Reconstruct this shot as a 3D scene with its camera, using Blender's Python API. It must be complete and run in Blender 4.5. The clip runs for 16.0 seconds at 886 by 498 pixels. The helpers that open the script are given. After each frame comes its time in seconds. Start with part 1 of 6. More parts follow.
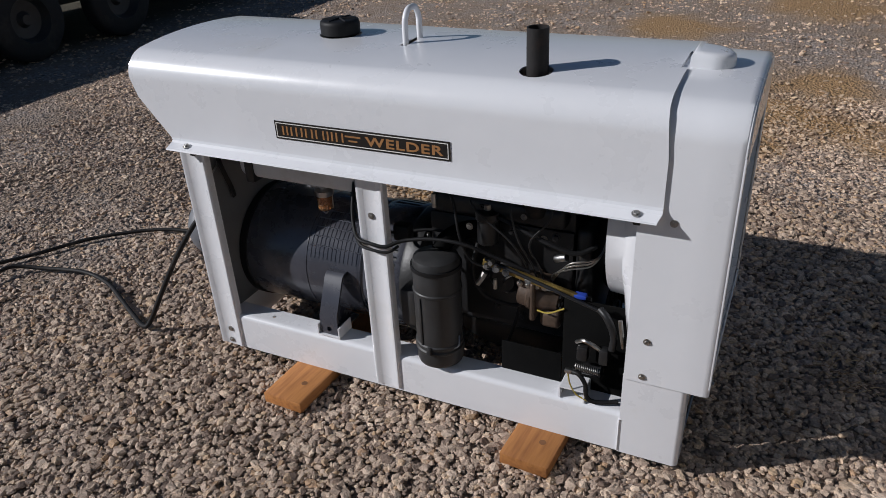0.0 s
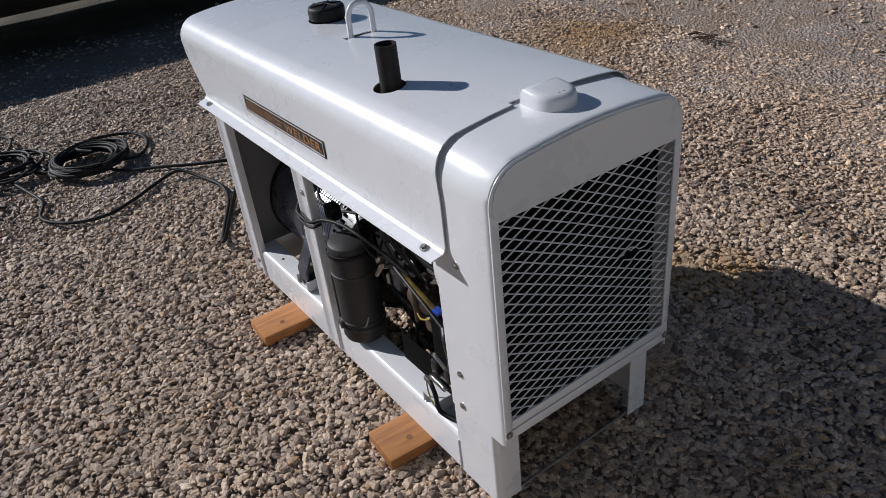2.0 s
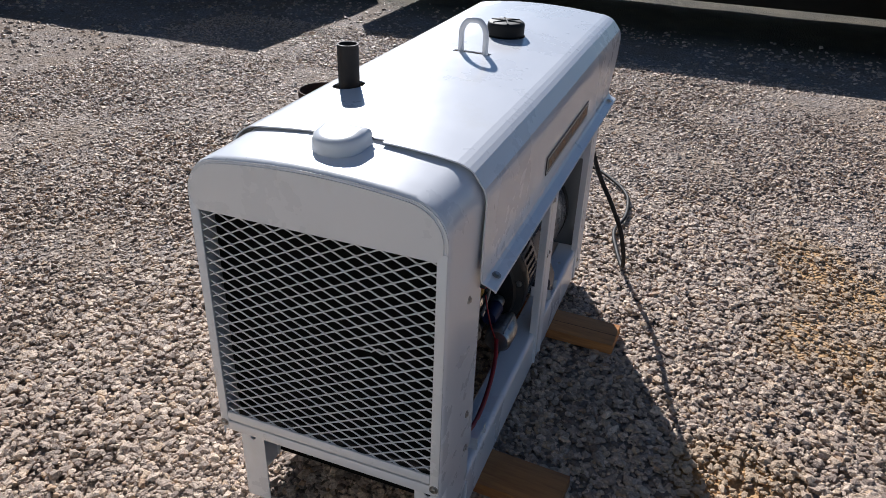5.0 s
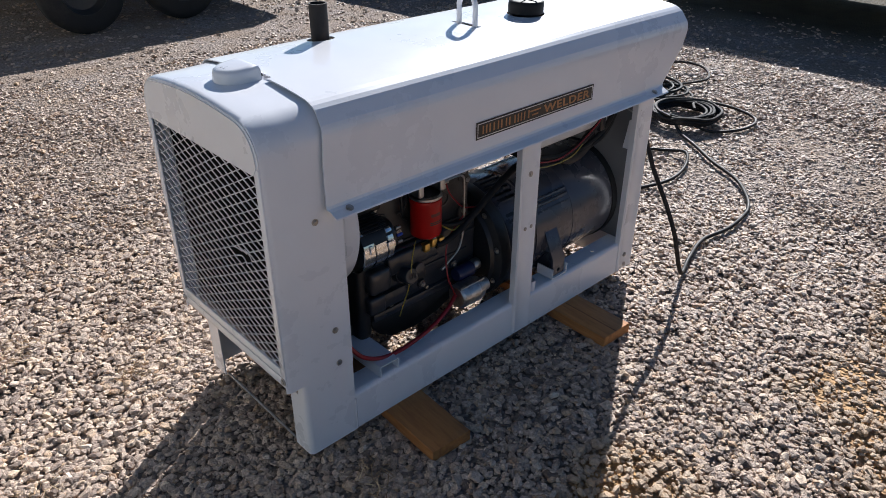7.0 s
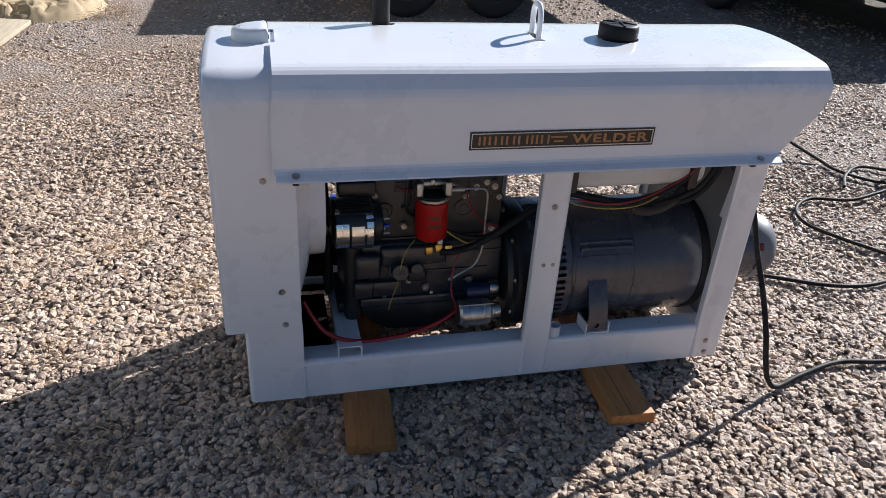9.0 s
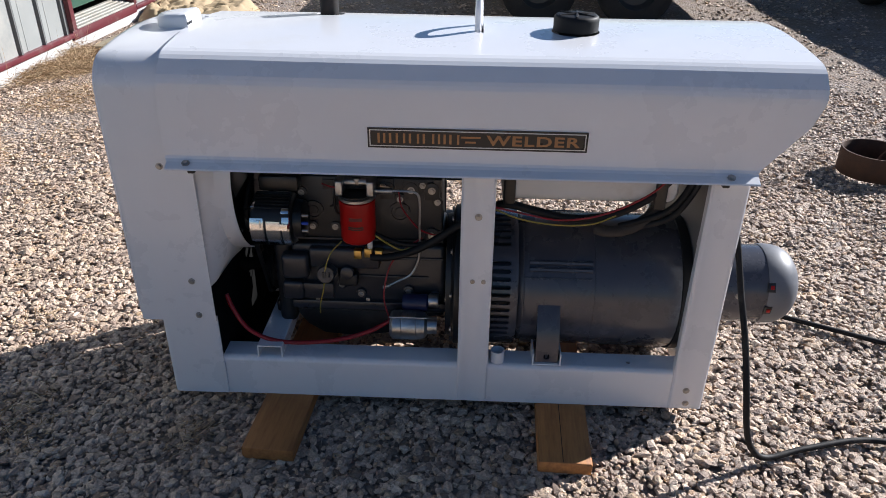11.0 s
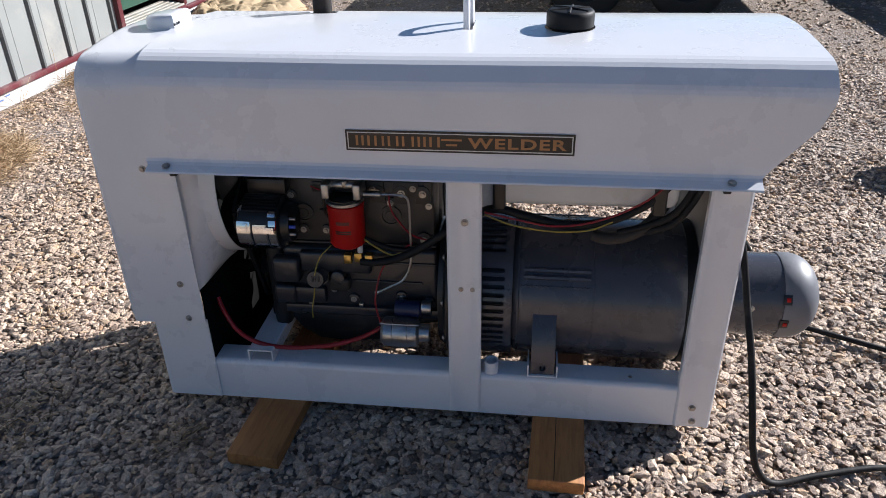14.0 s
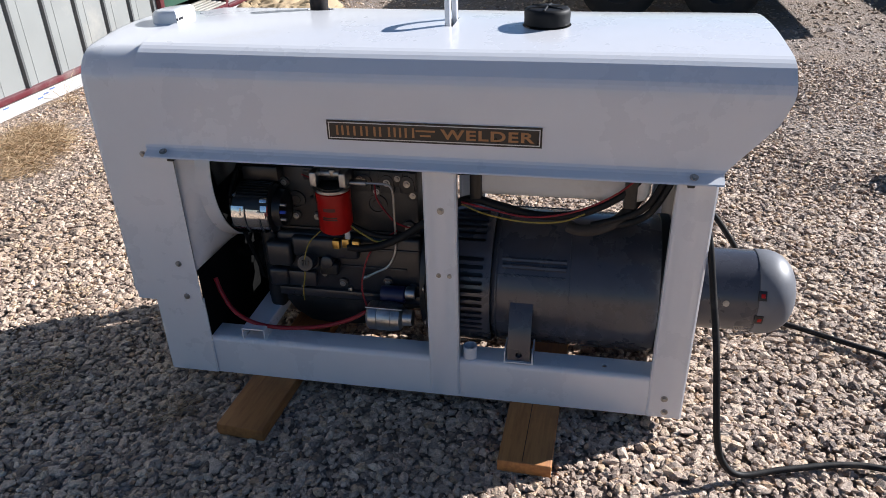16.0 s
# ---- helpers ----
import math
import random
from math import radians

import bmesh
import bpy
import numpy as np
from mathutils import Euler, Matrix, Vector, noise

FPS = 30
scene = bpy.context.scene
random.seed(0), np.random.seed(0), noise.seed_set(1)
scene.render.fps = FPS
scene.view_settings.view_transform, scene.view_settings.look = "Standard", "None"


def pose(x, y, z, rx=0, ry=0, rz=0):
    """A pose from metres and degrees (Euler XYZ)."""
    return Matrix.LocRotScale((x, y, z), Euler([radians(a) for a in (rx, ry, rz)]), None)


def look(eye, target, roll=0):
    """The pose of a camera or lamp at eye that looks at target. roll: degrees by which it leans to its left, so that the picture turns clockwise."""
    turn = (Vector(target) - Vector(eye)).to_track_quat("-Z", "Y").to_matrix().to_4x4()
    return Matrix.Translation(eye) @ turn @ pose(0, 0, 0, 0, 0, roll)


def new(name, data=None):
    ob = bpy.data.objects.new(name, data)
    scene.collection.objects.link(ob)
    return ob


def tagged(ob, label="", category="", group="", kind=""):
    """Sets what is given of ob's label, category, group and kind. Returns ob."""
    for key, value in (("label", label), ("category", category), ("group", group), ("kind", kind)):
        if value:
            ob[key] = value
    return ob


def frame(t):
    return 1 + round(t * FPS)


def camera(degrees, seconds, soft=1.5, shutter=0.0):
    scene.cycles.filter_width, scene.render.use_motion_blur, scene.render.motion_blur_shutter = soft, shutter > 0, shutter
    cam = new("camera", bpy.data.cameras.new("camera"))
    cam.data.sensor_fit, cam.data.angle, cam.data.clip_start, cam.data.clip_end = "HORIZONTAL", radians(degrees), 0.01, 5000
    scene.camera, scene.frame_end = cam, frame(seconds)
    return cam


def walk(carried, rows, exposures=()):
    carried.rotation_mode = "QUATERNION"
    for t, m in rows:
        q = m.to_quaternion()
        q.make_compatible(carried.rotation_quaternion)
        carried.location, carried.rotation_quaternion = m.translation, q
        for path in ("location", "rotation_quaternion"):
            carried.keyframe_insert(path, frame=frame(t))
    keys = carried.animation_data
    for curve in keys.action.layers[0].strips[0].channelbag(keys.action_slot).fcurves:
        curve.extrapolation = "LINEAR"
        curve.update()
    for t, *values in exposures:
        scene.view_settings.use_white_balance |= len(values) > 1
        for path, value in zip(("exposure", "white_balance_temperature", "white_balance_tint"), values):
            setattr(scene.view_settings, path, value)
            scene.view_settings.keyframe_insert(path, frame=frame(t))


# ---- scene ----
cam = camera(61.9, 16.0, soft=0.2)

PATH = [
    (0, (0.871, -1.842, 1.538), (0.079, -0.277, 0.578), -3.0),
    (0.5, (1.103, -1.735, 1.576), (0.128, -0.297, 0.585), -2.4),
    (1, (1.291, -1.468, 1.606), (0.208, -0.192, 0.511), -3.8),
    (1.5, (1.559, -1.283, 1.633), (0.214, -0.207, 0.617), -5.2),
    (2, (1.793, -1.033, 1.654), (0.365, -0.12, 0.592), -6.7),
    (2.2, (1.837, -0.894, 1.628), (0.367, -0.07, 0.551), -5.4),
    (2.4, (1.834, -0.759, 1.602), (0.379, 0.114, 0.544), 2.4),
    (2.5, (1.844, -0.72, 1.607), (0.333, 0.018, 0.524), 0.7),
    (3, (1.953, -0.399, 1.605), (0.331, -0.035, 0.493), -2.1),
    (3.5, (2.025, -0.135, 1.646), (0.341, 0.006, 0.576), -0.7),
    (4, (1.936, 0.137, 1.609), (0.21, 0.124, 0.598), 4.2),
    (4.5, (1.897, 0.378, 1.626), (0.198, 0.135, 0.601), 1.5),
    (4.7, (1.911, 0.499, 1.604), (0.229, 0.097, 0.599), 1.4),
    (6.8, (1.566, 1.575, 1.601), (0.313, 0.379, 0.602), 1.8),
    (7, (1.527, 1.648, 1.595), (0.338, 0.385, 0.6), 0.2),
    (7.5, (1.342, 1.76, 1.548), (0.303, 0.363, 0.563), 1.4),
    (8, (1.126, 1.866, 1.566), (0.262, 0.371, 0.556), 1.2),
    (8.2, (1.037, 1.928, 1.562), (0.25, 0.37, 0.585), 1.9),
    (10.3, (0.115, 2.102, 1.515), (0.076, 0.357, 0.538), 0.5),
    (10.5, (0.061, 2.101, 1.504), (0.044, 0.34, 0.555), 0.2),
    (11, (-0.103, 1.991, 1.475), (-0.043, 0.234, 0.522), 0.8),
    (11.5, (-0.237, 1.878, 1.467), (-0.106, 0.142, 0.481), -1.1),
    (12, (-0.32, 1.867, 1.455), (-0.104, 0.134, 0.481), -1.1),
    (12.5, (-0.333, 1.877, 1.458), (-0.079, 0.144, 0.493), -1.8),
    (13, (-0.31, 1.89, 1.461), (-0.062, 0.149, 0.507), -1.5),
    (13.5, (-0.302, 1.899, 1.461), (-0.075, 0.157, 0.505), -1.2),
    (14, (-0.292, 1.899, 1.463), (-0.064, 0.16, 0.5), -1.2),
    (14.5, (-0.292, 1.894, 1.464), (-0.049, 0.151, 0.512), -1.4),
    (15, (-0.301, 1.89, 1.464), (-0.04, 0.145, 0.521), -1.6),
    (15.5, (-0.338, 1.898, 1.465), (-0.06, 0.158, 0.519), -1.6),
    (16, (-0.48, 1.961, 1.468), (-0.13, 0.24, 0.51), -1.6),
]
EXPOSURES = [(t, e, 6150, 11) for t, e in ((0, -0.15), (1, -0.15), (2, 0.08), (3, 0.40), (3.5, 0.55), (4, 0.65), (4.5, 0.72), (7, 1.06), (8, 1.17), (10.5, 1.19), (12, 1.19), (16, 1.18))]
walk(cam, [(t, look(eye, target, roll)) for t, eye, target, roll in PATH], EXPOSURES)

# ---- world and sun ----
SUN_AZ, SUN_EL = 31.3, 28.6          # shadows run towards +x, turned by SUN_AZ to +y
SUN_WAY = Vector((math.cos(radians(SUN_AZ)) * math.cos(radians(SUN_EL)), math.sin(radians(SUN_AZ)) * math.cos(radians(SUN_EL)), -math.sin(radians(SUN_EL))))
world = bpy.data.worlds.new("sky")
scene.world = world
world.use_nodes = True
wn = world.node_tree.nodes
sky = wn.new("ShaderNodeTexSky")
sky.sky_type, sky.sun_disc = "NISHITA", False
sky.sun_elevation, sky.sun_rotation = radians(SUN_EL), math.atan2(-SUN_WAY.x, -SUN_WAY.y)
sky.air_density, sky.dust_density, sky.ozone_density = 1.0, 0.1, 5.0
wn["Background"].inputs["Strength"].default_value = 0.034
world.node_tree.links.new(sky.outputs[0], wn["Background"].inputs["Color"])
sun = new("sun", bpy.data.lights.new("sun", "SUN"))
sun.data.energy, sun.data.angle, sun.data.color = 4.15, radians(0.55), (1.0, 0.965, 0.925)
sun.matrix_world = look(tuple(-20 * SUN_WAY), (0, 0, 0))


# ---- materials ----
def nodes_of(name):
    m = bpy.data.materials.new(name)
    m.use_nodes = True
    return m, m.node_tree.nodes, m.node_tree.links, m.node_tree.nodes["Principled BSDF"]


def tex(n, l, kind, scale, detail=4.0, rough=0.6, coords="Object", stretch=(1, 1, 1), offset=(0, 0, 0)):
    c = n.new("ShaderNodeTexCoord")
    mp = n.new("ShaderNodeMapping")
    mp.inputs["Scale"].default_value = stretch
    mp.inputs["Location"].default_value = offset
    l.new(c.outputs[coords], mp.inputs[0])
    t = n.new("ShaderNodeTexNoise" if kind == "noise" else "ShaderNodeTexVoronoi")
    t.inputs["Scale"].default_value = scale
    if kind == "noise":
        t.inputs["Detail"].default_value, t.inputs["Roughness"].default_value = detail, rough
    l.new(mp.outputs[0], t.inputs["Vector"])
    return t


def ramp(n, l, src, stops):
    r = n.new("ShaderNodeValToRGB")
    e = r.color_ramp.elements
    e[0].position, e[0].color = stops[0][0], (*stops[0][1], 1)
    e[1].position, e[1].color = stops[-1][0], (*stops[-1][1], 1)
    for p, c in stops[1:-1]:
        x = e.new(p)
        x.color = (*c, 1)
    l.new(src, r.inputs[0])
    return r


def mixc(n, l, fac, a, b, mode="MIX"):
    m = n.new("ShaderNodeMix")
    m.data_type, m.blend_type = "RGBA", mode
    for sock, v in ((m.inputs[0], fac), (m.inputs[6], a), (m.inputs[7], b)):
        if isinstance(v, (int, float)):
            sock.default_value = v
        elif isinstance(v, tuple):
            sock.default_value = (*v, 1)
        else:
            l.new(v, sock)
    return m.outputs[2]


def bump(n, l, p, height, strength, dist):
    b = n.new("ShaderNodeBump")
    b.inputs["Strength"].default_value, b.inputs["Distance"].default_value = strength, dist
    l.new(height, b.inputs["Height"])
    l.new(b.outputs[0], p.inputs["Normal"])
    return b


def stuff_mat(name, color, rough=0.5, metal=0.0, var=0.15, scale=14.0, bumps=0.15, dirt=None, dirt_amount=0.0, coat=0.0, stretch=(1, 1, 1), bump_scale=120.0):
    """A painted, metal, rubber or plastic surface with stains at one scale and grain at another."""
    m, n, l, p = nodes_of(name)
    big = tex(n, l, "noise", scale, 5, 0.65, stretch=stretch)
    dark = tuple(c * (1 - var) for c in color)
    light = tuple(min(1, c * (1 + var * 0.6)) for c in color)
    col = ramp(n, l, big.outputs[0], [(0.3, dark), (0.7, light)]).outputs[0]
    if dirt:
        d = tex(n, l, "noise", scale * 0.45, 8, 0.7, offset=(3, 1, 7))
        f = ramp(n, l, d.outputs[0], [(0.62 - 0.3 * dirt_amount, (0, 0, 0)), (0.78, (1, 1, 1))])
        col = mixc(n, l, f.outputs[0], col, dirt)
    l.new(col, p.inputs["Base Color"])
    p.inputs["Metallic"].default_value = metal
    rr = ramp(n, l, big.outputs[0], [(0.2, (rough * 0.8,) * 3), (0.8, (min(1, rough * 1.25),) * 3)])
    l.new(rr.outputs[0], p.inputs["Roughness"])
    if name in ("cable_rubber", "black_rubber", "core_shade_black", "red_filter_paint"):
        p.inputs["Specular IOR Level"].default_value = 0.25
    if name == "core_shade_black":
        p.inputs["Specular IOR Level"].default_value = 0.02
    p.inputs["Coat Weight"].default_value = coat
    p.inputs["Coat Roughness"].default_value = 0.12
    fine = tex(n, l, "noise", bump_scale, 4, 0.6)
    bump(n, l, p, fine.outputs[0], bumps, 0.002)
    return m


WHITE = stuff_mat("white_enamel", (0.745, 0.75, 0.775), 0.28, 0, 0.025, 5, 0.035, (0.69, 0.68, 0.66), 0.05, 0.6, bump_scale=60)
WHITE_DULL = stuff_mat("white_primer", (0.62, 0.62, 0.62), 0.5, 0, 0.07, 6, 0.08, (0.4, 0.37, 0.33), 0.2)
GREY_PAINT = stuff_mat("grey_machine_paint", (0.056, 0.058, 0.072), 0.27, 0, 0.12, 9, 0.06, (0.04, 0.04, 0.042), 0.2, 0.3)
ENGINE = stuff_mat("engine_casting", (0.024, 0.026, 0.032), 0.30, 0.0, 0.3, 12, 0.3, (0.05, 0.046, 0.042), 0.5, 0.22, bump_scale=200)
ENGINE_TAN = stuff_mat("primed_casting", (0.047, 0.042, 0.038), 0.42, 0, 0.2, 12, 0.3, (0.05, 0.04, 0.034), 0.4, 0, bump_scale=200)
ENGINE_DARK = stuff_mat("dark_casting", (0.014, 0.014, 0.015), 0.42, 0, 0.3, 12, 0.3)
SATIN = stuff_mat("satin_black_paint", (0.030, 0.030, 0.031), 0.52, 0, 0.25, 14, 0.12, (0.05, 0.046, 0.04), 0.3)
BLACK = stuff_mat("black_enamel", (0.013, 0.013, 0.014), 0.33, 0, 0.2, 12, 0.1, (0.06, 0.055, 0.05), 0.2)
RUBBER = stuff_mat("black_rubber", (0.010, 0.010, 0.011), 0.55, 0, 0.25, 18, 0.2, (0.035, 0.032, 0.028), 0.2)
CABLE = stuff_mat("cable_rubber", (0.016, 0.015, 0.015), 0.62, 0, 0.25, 18, 0.2, (0.09, 0.08, 0.07), 0.35)
RED = stuff_mat("red_filter_paint", (0.40, 0.007, 0.005), 0.38, 0, 0.1, 12, 0.05, None, 0, 0.1)
RED_WIRE = stuff_mat("red_insulation", (0.26, 0.006, 0.012), 0.4, 0, 0.15, 30, 0.1)
YELLOW_WIRE = stuff_mat("yellow_insulation", (0.36, 0.27, 0.04), 0.4, 0, 0.15, 30, 0.1)
CHROME = stuff_mat("chrome", (0.80, 0.80, 0.79), 0.15, 1.0, 0.05, 20, 0.01)
STEEL = stuff_mat("zinc_bolt", (0.42, 0.41, 0.39), 0.35, 1.0, 0.25, 60, 0.2, (0.2, 0.13, 0.08), 0.3)
ALU = stuff_mat("cast_aluminium", (0.45, 0.45, 0.45), 0.35, 1.0, 0.2, 30, 0.25, (0.15, 0.14, 0.12), 0.3)
BRASS = stuff_mat("brass", (0.62, 0.42, 0.13), 0.3, 1.0, 0.2, 40, 0.1)
RUST = stuff_mat("rusted_steel", (0.085, 0.043, 0.026), 0.8, 0.2, 0.45, 16, 0.6, (0.045, 0.028, 0.02), 0.6)
PUMP = stuff_mat("stained_pump_casting", (0.105, 0.072, 0.052), 0.5, 0.3, 0.35, 20, 0.4, (0.06, 0.045, 0.035), 0.5)
EXHAUST = stuff_mat("heat_blackened_pipe", (0.014, 0.012, 0.012), 0.7, 0.2, 0.4, 22, 0.5, (0.06, 0.032, 0.02), 0.4)
DECAL_BLACK = stuff_mat("decal_black", (0.018, 0.015, 0.013), 0.3, 0, 0.1, 20, 0.0)
DECAL_WHITE = stuff_mat("decal_white", (0.72, 0.70, 0.66), 0.35, 0, 0.05, 20, 0.0)
DECAL_GOLD = stuff_mat("decal_gold", (0.37, 0.185, 0.075), 0.35, 0.1, 0.1, 30, 0.0)
BLUE = stuff_mat("blue_plastic", (0.03, 0.07, 0.42), 0.35, 0, 0.1, 20, 0.05)
TYRE = stuff_mat("tyre_rubber", (0.022, 0.022, 0.022), 0.75, 0, 0.3, 8, 0.5, (0.07, 0.06, 0.05), 0.3)
DARK_FRAME = stuff_mat("dark_trailer_paint", (0.03, 0.028, 0.028), 0.55, 0.1, 0.3, 4, 0.3, (0.07, 0.04, 0.025), 0.4)
RIM = stuff_mat("dull_wheel_steel", (0.07, 0.068, 0.066), 0.5, 0.5, 0.2, 12, 0.2)
CLEAR_BOWL, _n, _l, _p = nodes_of("filter_glass")
_p.inputs["Base Color"].default_value = (0.85, 0.45, 0.2, 1)
_p.inputs["Transmission Weight"].default_value, _p.inputs["Roughness"].default_value = 0.8, 0.05


def wood_mat(name, base, dark, damp=0.0):
    m, n, l, p = nodes_of(name)
    g = tex(n, l, "noise", 9, 6, 0.6, stretch=(7, 0.6, 7))
    g2 = tex(n, l, "noise", 40, 4, 0.6, stretch=(5, 0.3, 5))
    info = n.new("ShaderNodeObjectInfo")
    a = ramp(n, l, g.outputs[0], [(0.3, dark), (0.55, base), (0.8, tuple(min(1, c * 1.15) for c in base))])
    c = mixc(n, l, g2.outputs[0], a.outputs[0], tuple(c * 0.72 for c in base))
    hsv = n.new("ShaderNodeHueSaturation")
    v = n.new("ShaderNodeMapRange")
    v.inputs["To Min"].default_value, v.inputs["To Max"].default_value = 0.88, 1.12
    l.new(info.outputs["Random"], v.inputs[0])
    l.new(v.outputs[0], hsv.inputs["Value"])
    l.new(c, hsv.inputs["Color"])
    stain = tex(n, l, "noise", 6, 5, 0.6, offset=(5, 2, 1))
    sf = ramp(n, l, stain.outputs[0], [(0.5, (0, 0, 0)), (0.75, (0.55, 0.55, 0.55))])
    l.new(mixc(n, l, sf.outputs[0], hsv.outputs[0], dark), p.inputs["Base Color"])
    p.inputs["Roughness"].default_value = 0.65
    bump(n, l, p, g2.outputs[0], 0.25, 0.002)
    return m


TIMBER = wood_mat("pine_timber", (0.50, 0.211, 0.060), (0.20, 0.062, 0.019))
PLYWOOD = wood_mat("weathered_plywood", (0.50, 0.42, 0.30), (0.3, 0.24, 0.16))


def patches(n, l, spots):
    """Bare clay where the gravel is thin: soft blots of their own ragged shape on the ground (x, y, radius)."""
    geo = n.new("ShaderNodeNewGeometry")
    rag = n.new("ShaderNodeTexNoise")
    rag.inputs["Scale"].default_value, rag.inputs["Detail"].default_value = 1.7, 8
    l.new(geo.outputs["Position"], rag.inputs["Vector"])
    wob = n.new("ShaderNodeVectorMath")
    wob.operation = "MULTIPLY_ADD"
    l.new(rag.outputs["Color"], wob.inputs[0])
    wob.inputs[1].default_value = (1.1, 1.1, 0)
    l.new(geo.outputs["Position"], wob.inputs[2])
    total = None
    for x, y, r in spots:
        d = n.new("ShaderNodeVectorMath")
        d.operation = "DISTANCE"
        l.new(wob.outputs[0], d.inputs[0])
        d.inputs[1].default_value = (x + 0.55, y + 0.55, 0)
        mr = n.new("ShaderNodeMapRange")
        mr.interpolation_type = "SMOOTHSTEP"
        mr.inputs["From Min"].default_value, mr.inputs["From Max"].default_value = r, r * 0.35
        l.new(d.outputs["Value"], mr.inputs[0])
        if total is None:
            total = mr.outputs[0]
        else:
            mx = n.new("ShaderNodeMath")
            mx.operation = "MAXIMUM"
            l.new(total, mx.inputs[0])
            l.new(mr.outputs[0], mx.inputs[1])
            total = mx.outputs[0]
    return total


CLAY_SPOTS = [(-1.30, 1.28, 0.40), (-1.12, 1.50, 0.36), (-0.74, 1.20, 0.30), (-0.48, 1.52, 0.40), (-1.65, 2.25, 0.42), (0.18, 0.97, 0.24), (0.42, 1.09, 0.28), (-0.62, 1.62, 0.3), (0.76, 2.50, 0.26), (0.40, 3.12, 0.30), (0.02, 3.62, 0.34), (0.34, 3.66, 0.34), (0.86, 2.95, 0.40), (1.15, 2.85, 0.50), (0.98, 3.65, 0.60), (-2.05, 2.92, 0.60), (1.0, 6.3, 0.9), (-0.2, 5.2, 0.7)]


def pale_side(n, l):
    """Tint that makes the ground paler towards +y, rising from y 1.3 to 2.5."""
    geo = n.new("ShaderNodeNewGeometry")
    sep = n.new("ShaderNodeSeparateXYZ")
    l.new(geo.outputs["Position"], sep.inputs[0])
    mr = n.new("ShaderNodeMapRange")
    mr.inputs["From Min"].default_value, mr.inputs["From Max"].default_value = 1.3, 2.5
    l.new(sep.outputs[1], mr.inputs[0])
    return ramp(n, l, mr.outputs[0], [(0.0, (1.0, 1.0, 1.0)), (1.0, (1.27, 1.25, 1.22))]).outputs[0]


def gravel_mat():
    m, n, l, p = nodes_of("crushed_limestone")
    geo = n.new("ShaderNodeNewGeometry")
    col = ramp(n, l, geo.outputs["Random Per Island"], [
        (0.0, (0.120, 0.092, 0.080)), (0.14, (0.270, 0.224, 0.202)), (0.28, (0.448, 0.388, 0.348)), (0.45, (0.536, 0.476, 0.436)),
        (0.60, (0.290, 0.244, 0.222)), (0.74, (0.584, 0.520, 0.468)), (0.86, (0.480, 0.388, 0.296)), (0.93, (0.70, 0.645, 0.59)),
        (0.965, (0.464, 0.360, 0.256)), (1.0, (0.40, 0.29, 0.21))])
    g = tex(n, l, "noise", 95, 6, 0.7)
    spk = ramp(n, l, g.outputs[0], [(0.3, (0.66, 0.615, 0.545)), (0.65, (1.56, 1.42, 1.25))])
    c = mixc(n, l, 1.0, col.outputs[0], spk.outputs[0], "MULTIPLY")
    big = tex(n, l, "noise", 1.1, 5, 0.6)
    bf = ramp(n, l, big.outputs[0], [(0.35, (0.83, 0.77, 0.71)), (0.62, (1.03, 0.985, 0.95))])
    c = mixc(n, l, 1.0, c, bf.outputs[0], "MULTIPLY")
    c = mixc(n, l, 1.0, c, pale_side(n, l), "MULTIPLY")
    clay = patches(n, l, CLAY_SPOTS)
    half = n.new("ShaderNodeMath")
    half.operation = "MULTIPLY"
    l.new(clay, half.inputs[0])
    half.inputs[1].default_value = 0.62
    c = mixc(n, l, half.outputs[0], c, (0.47, 0.32, 0.18))
    l.new(c, p.inputs["Base Color"])
    p.inputs["Roughness"].default_value = 0.56
    rough = tex(n, l, "noise", 170, 5, 0.7)
    bump(n, l, p, rough.outputs[0], 0.9, 0.006)
    return m


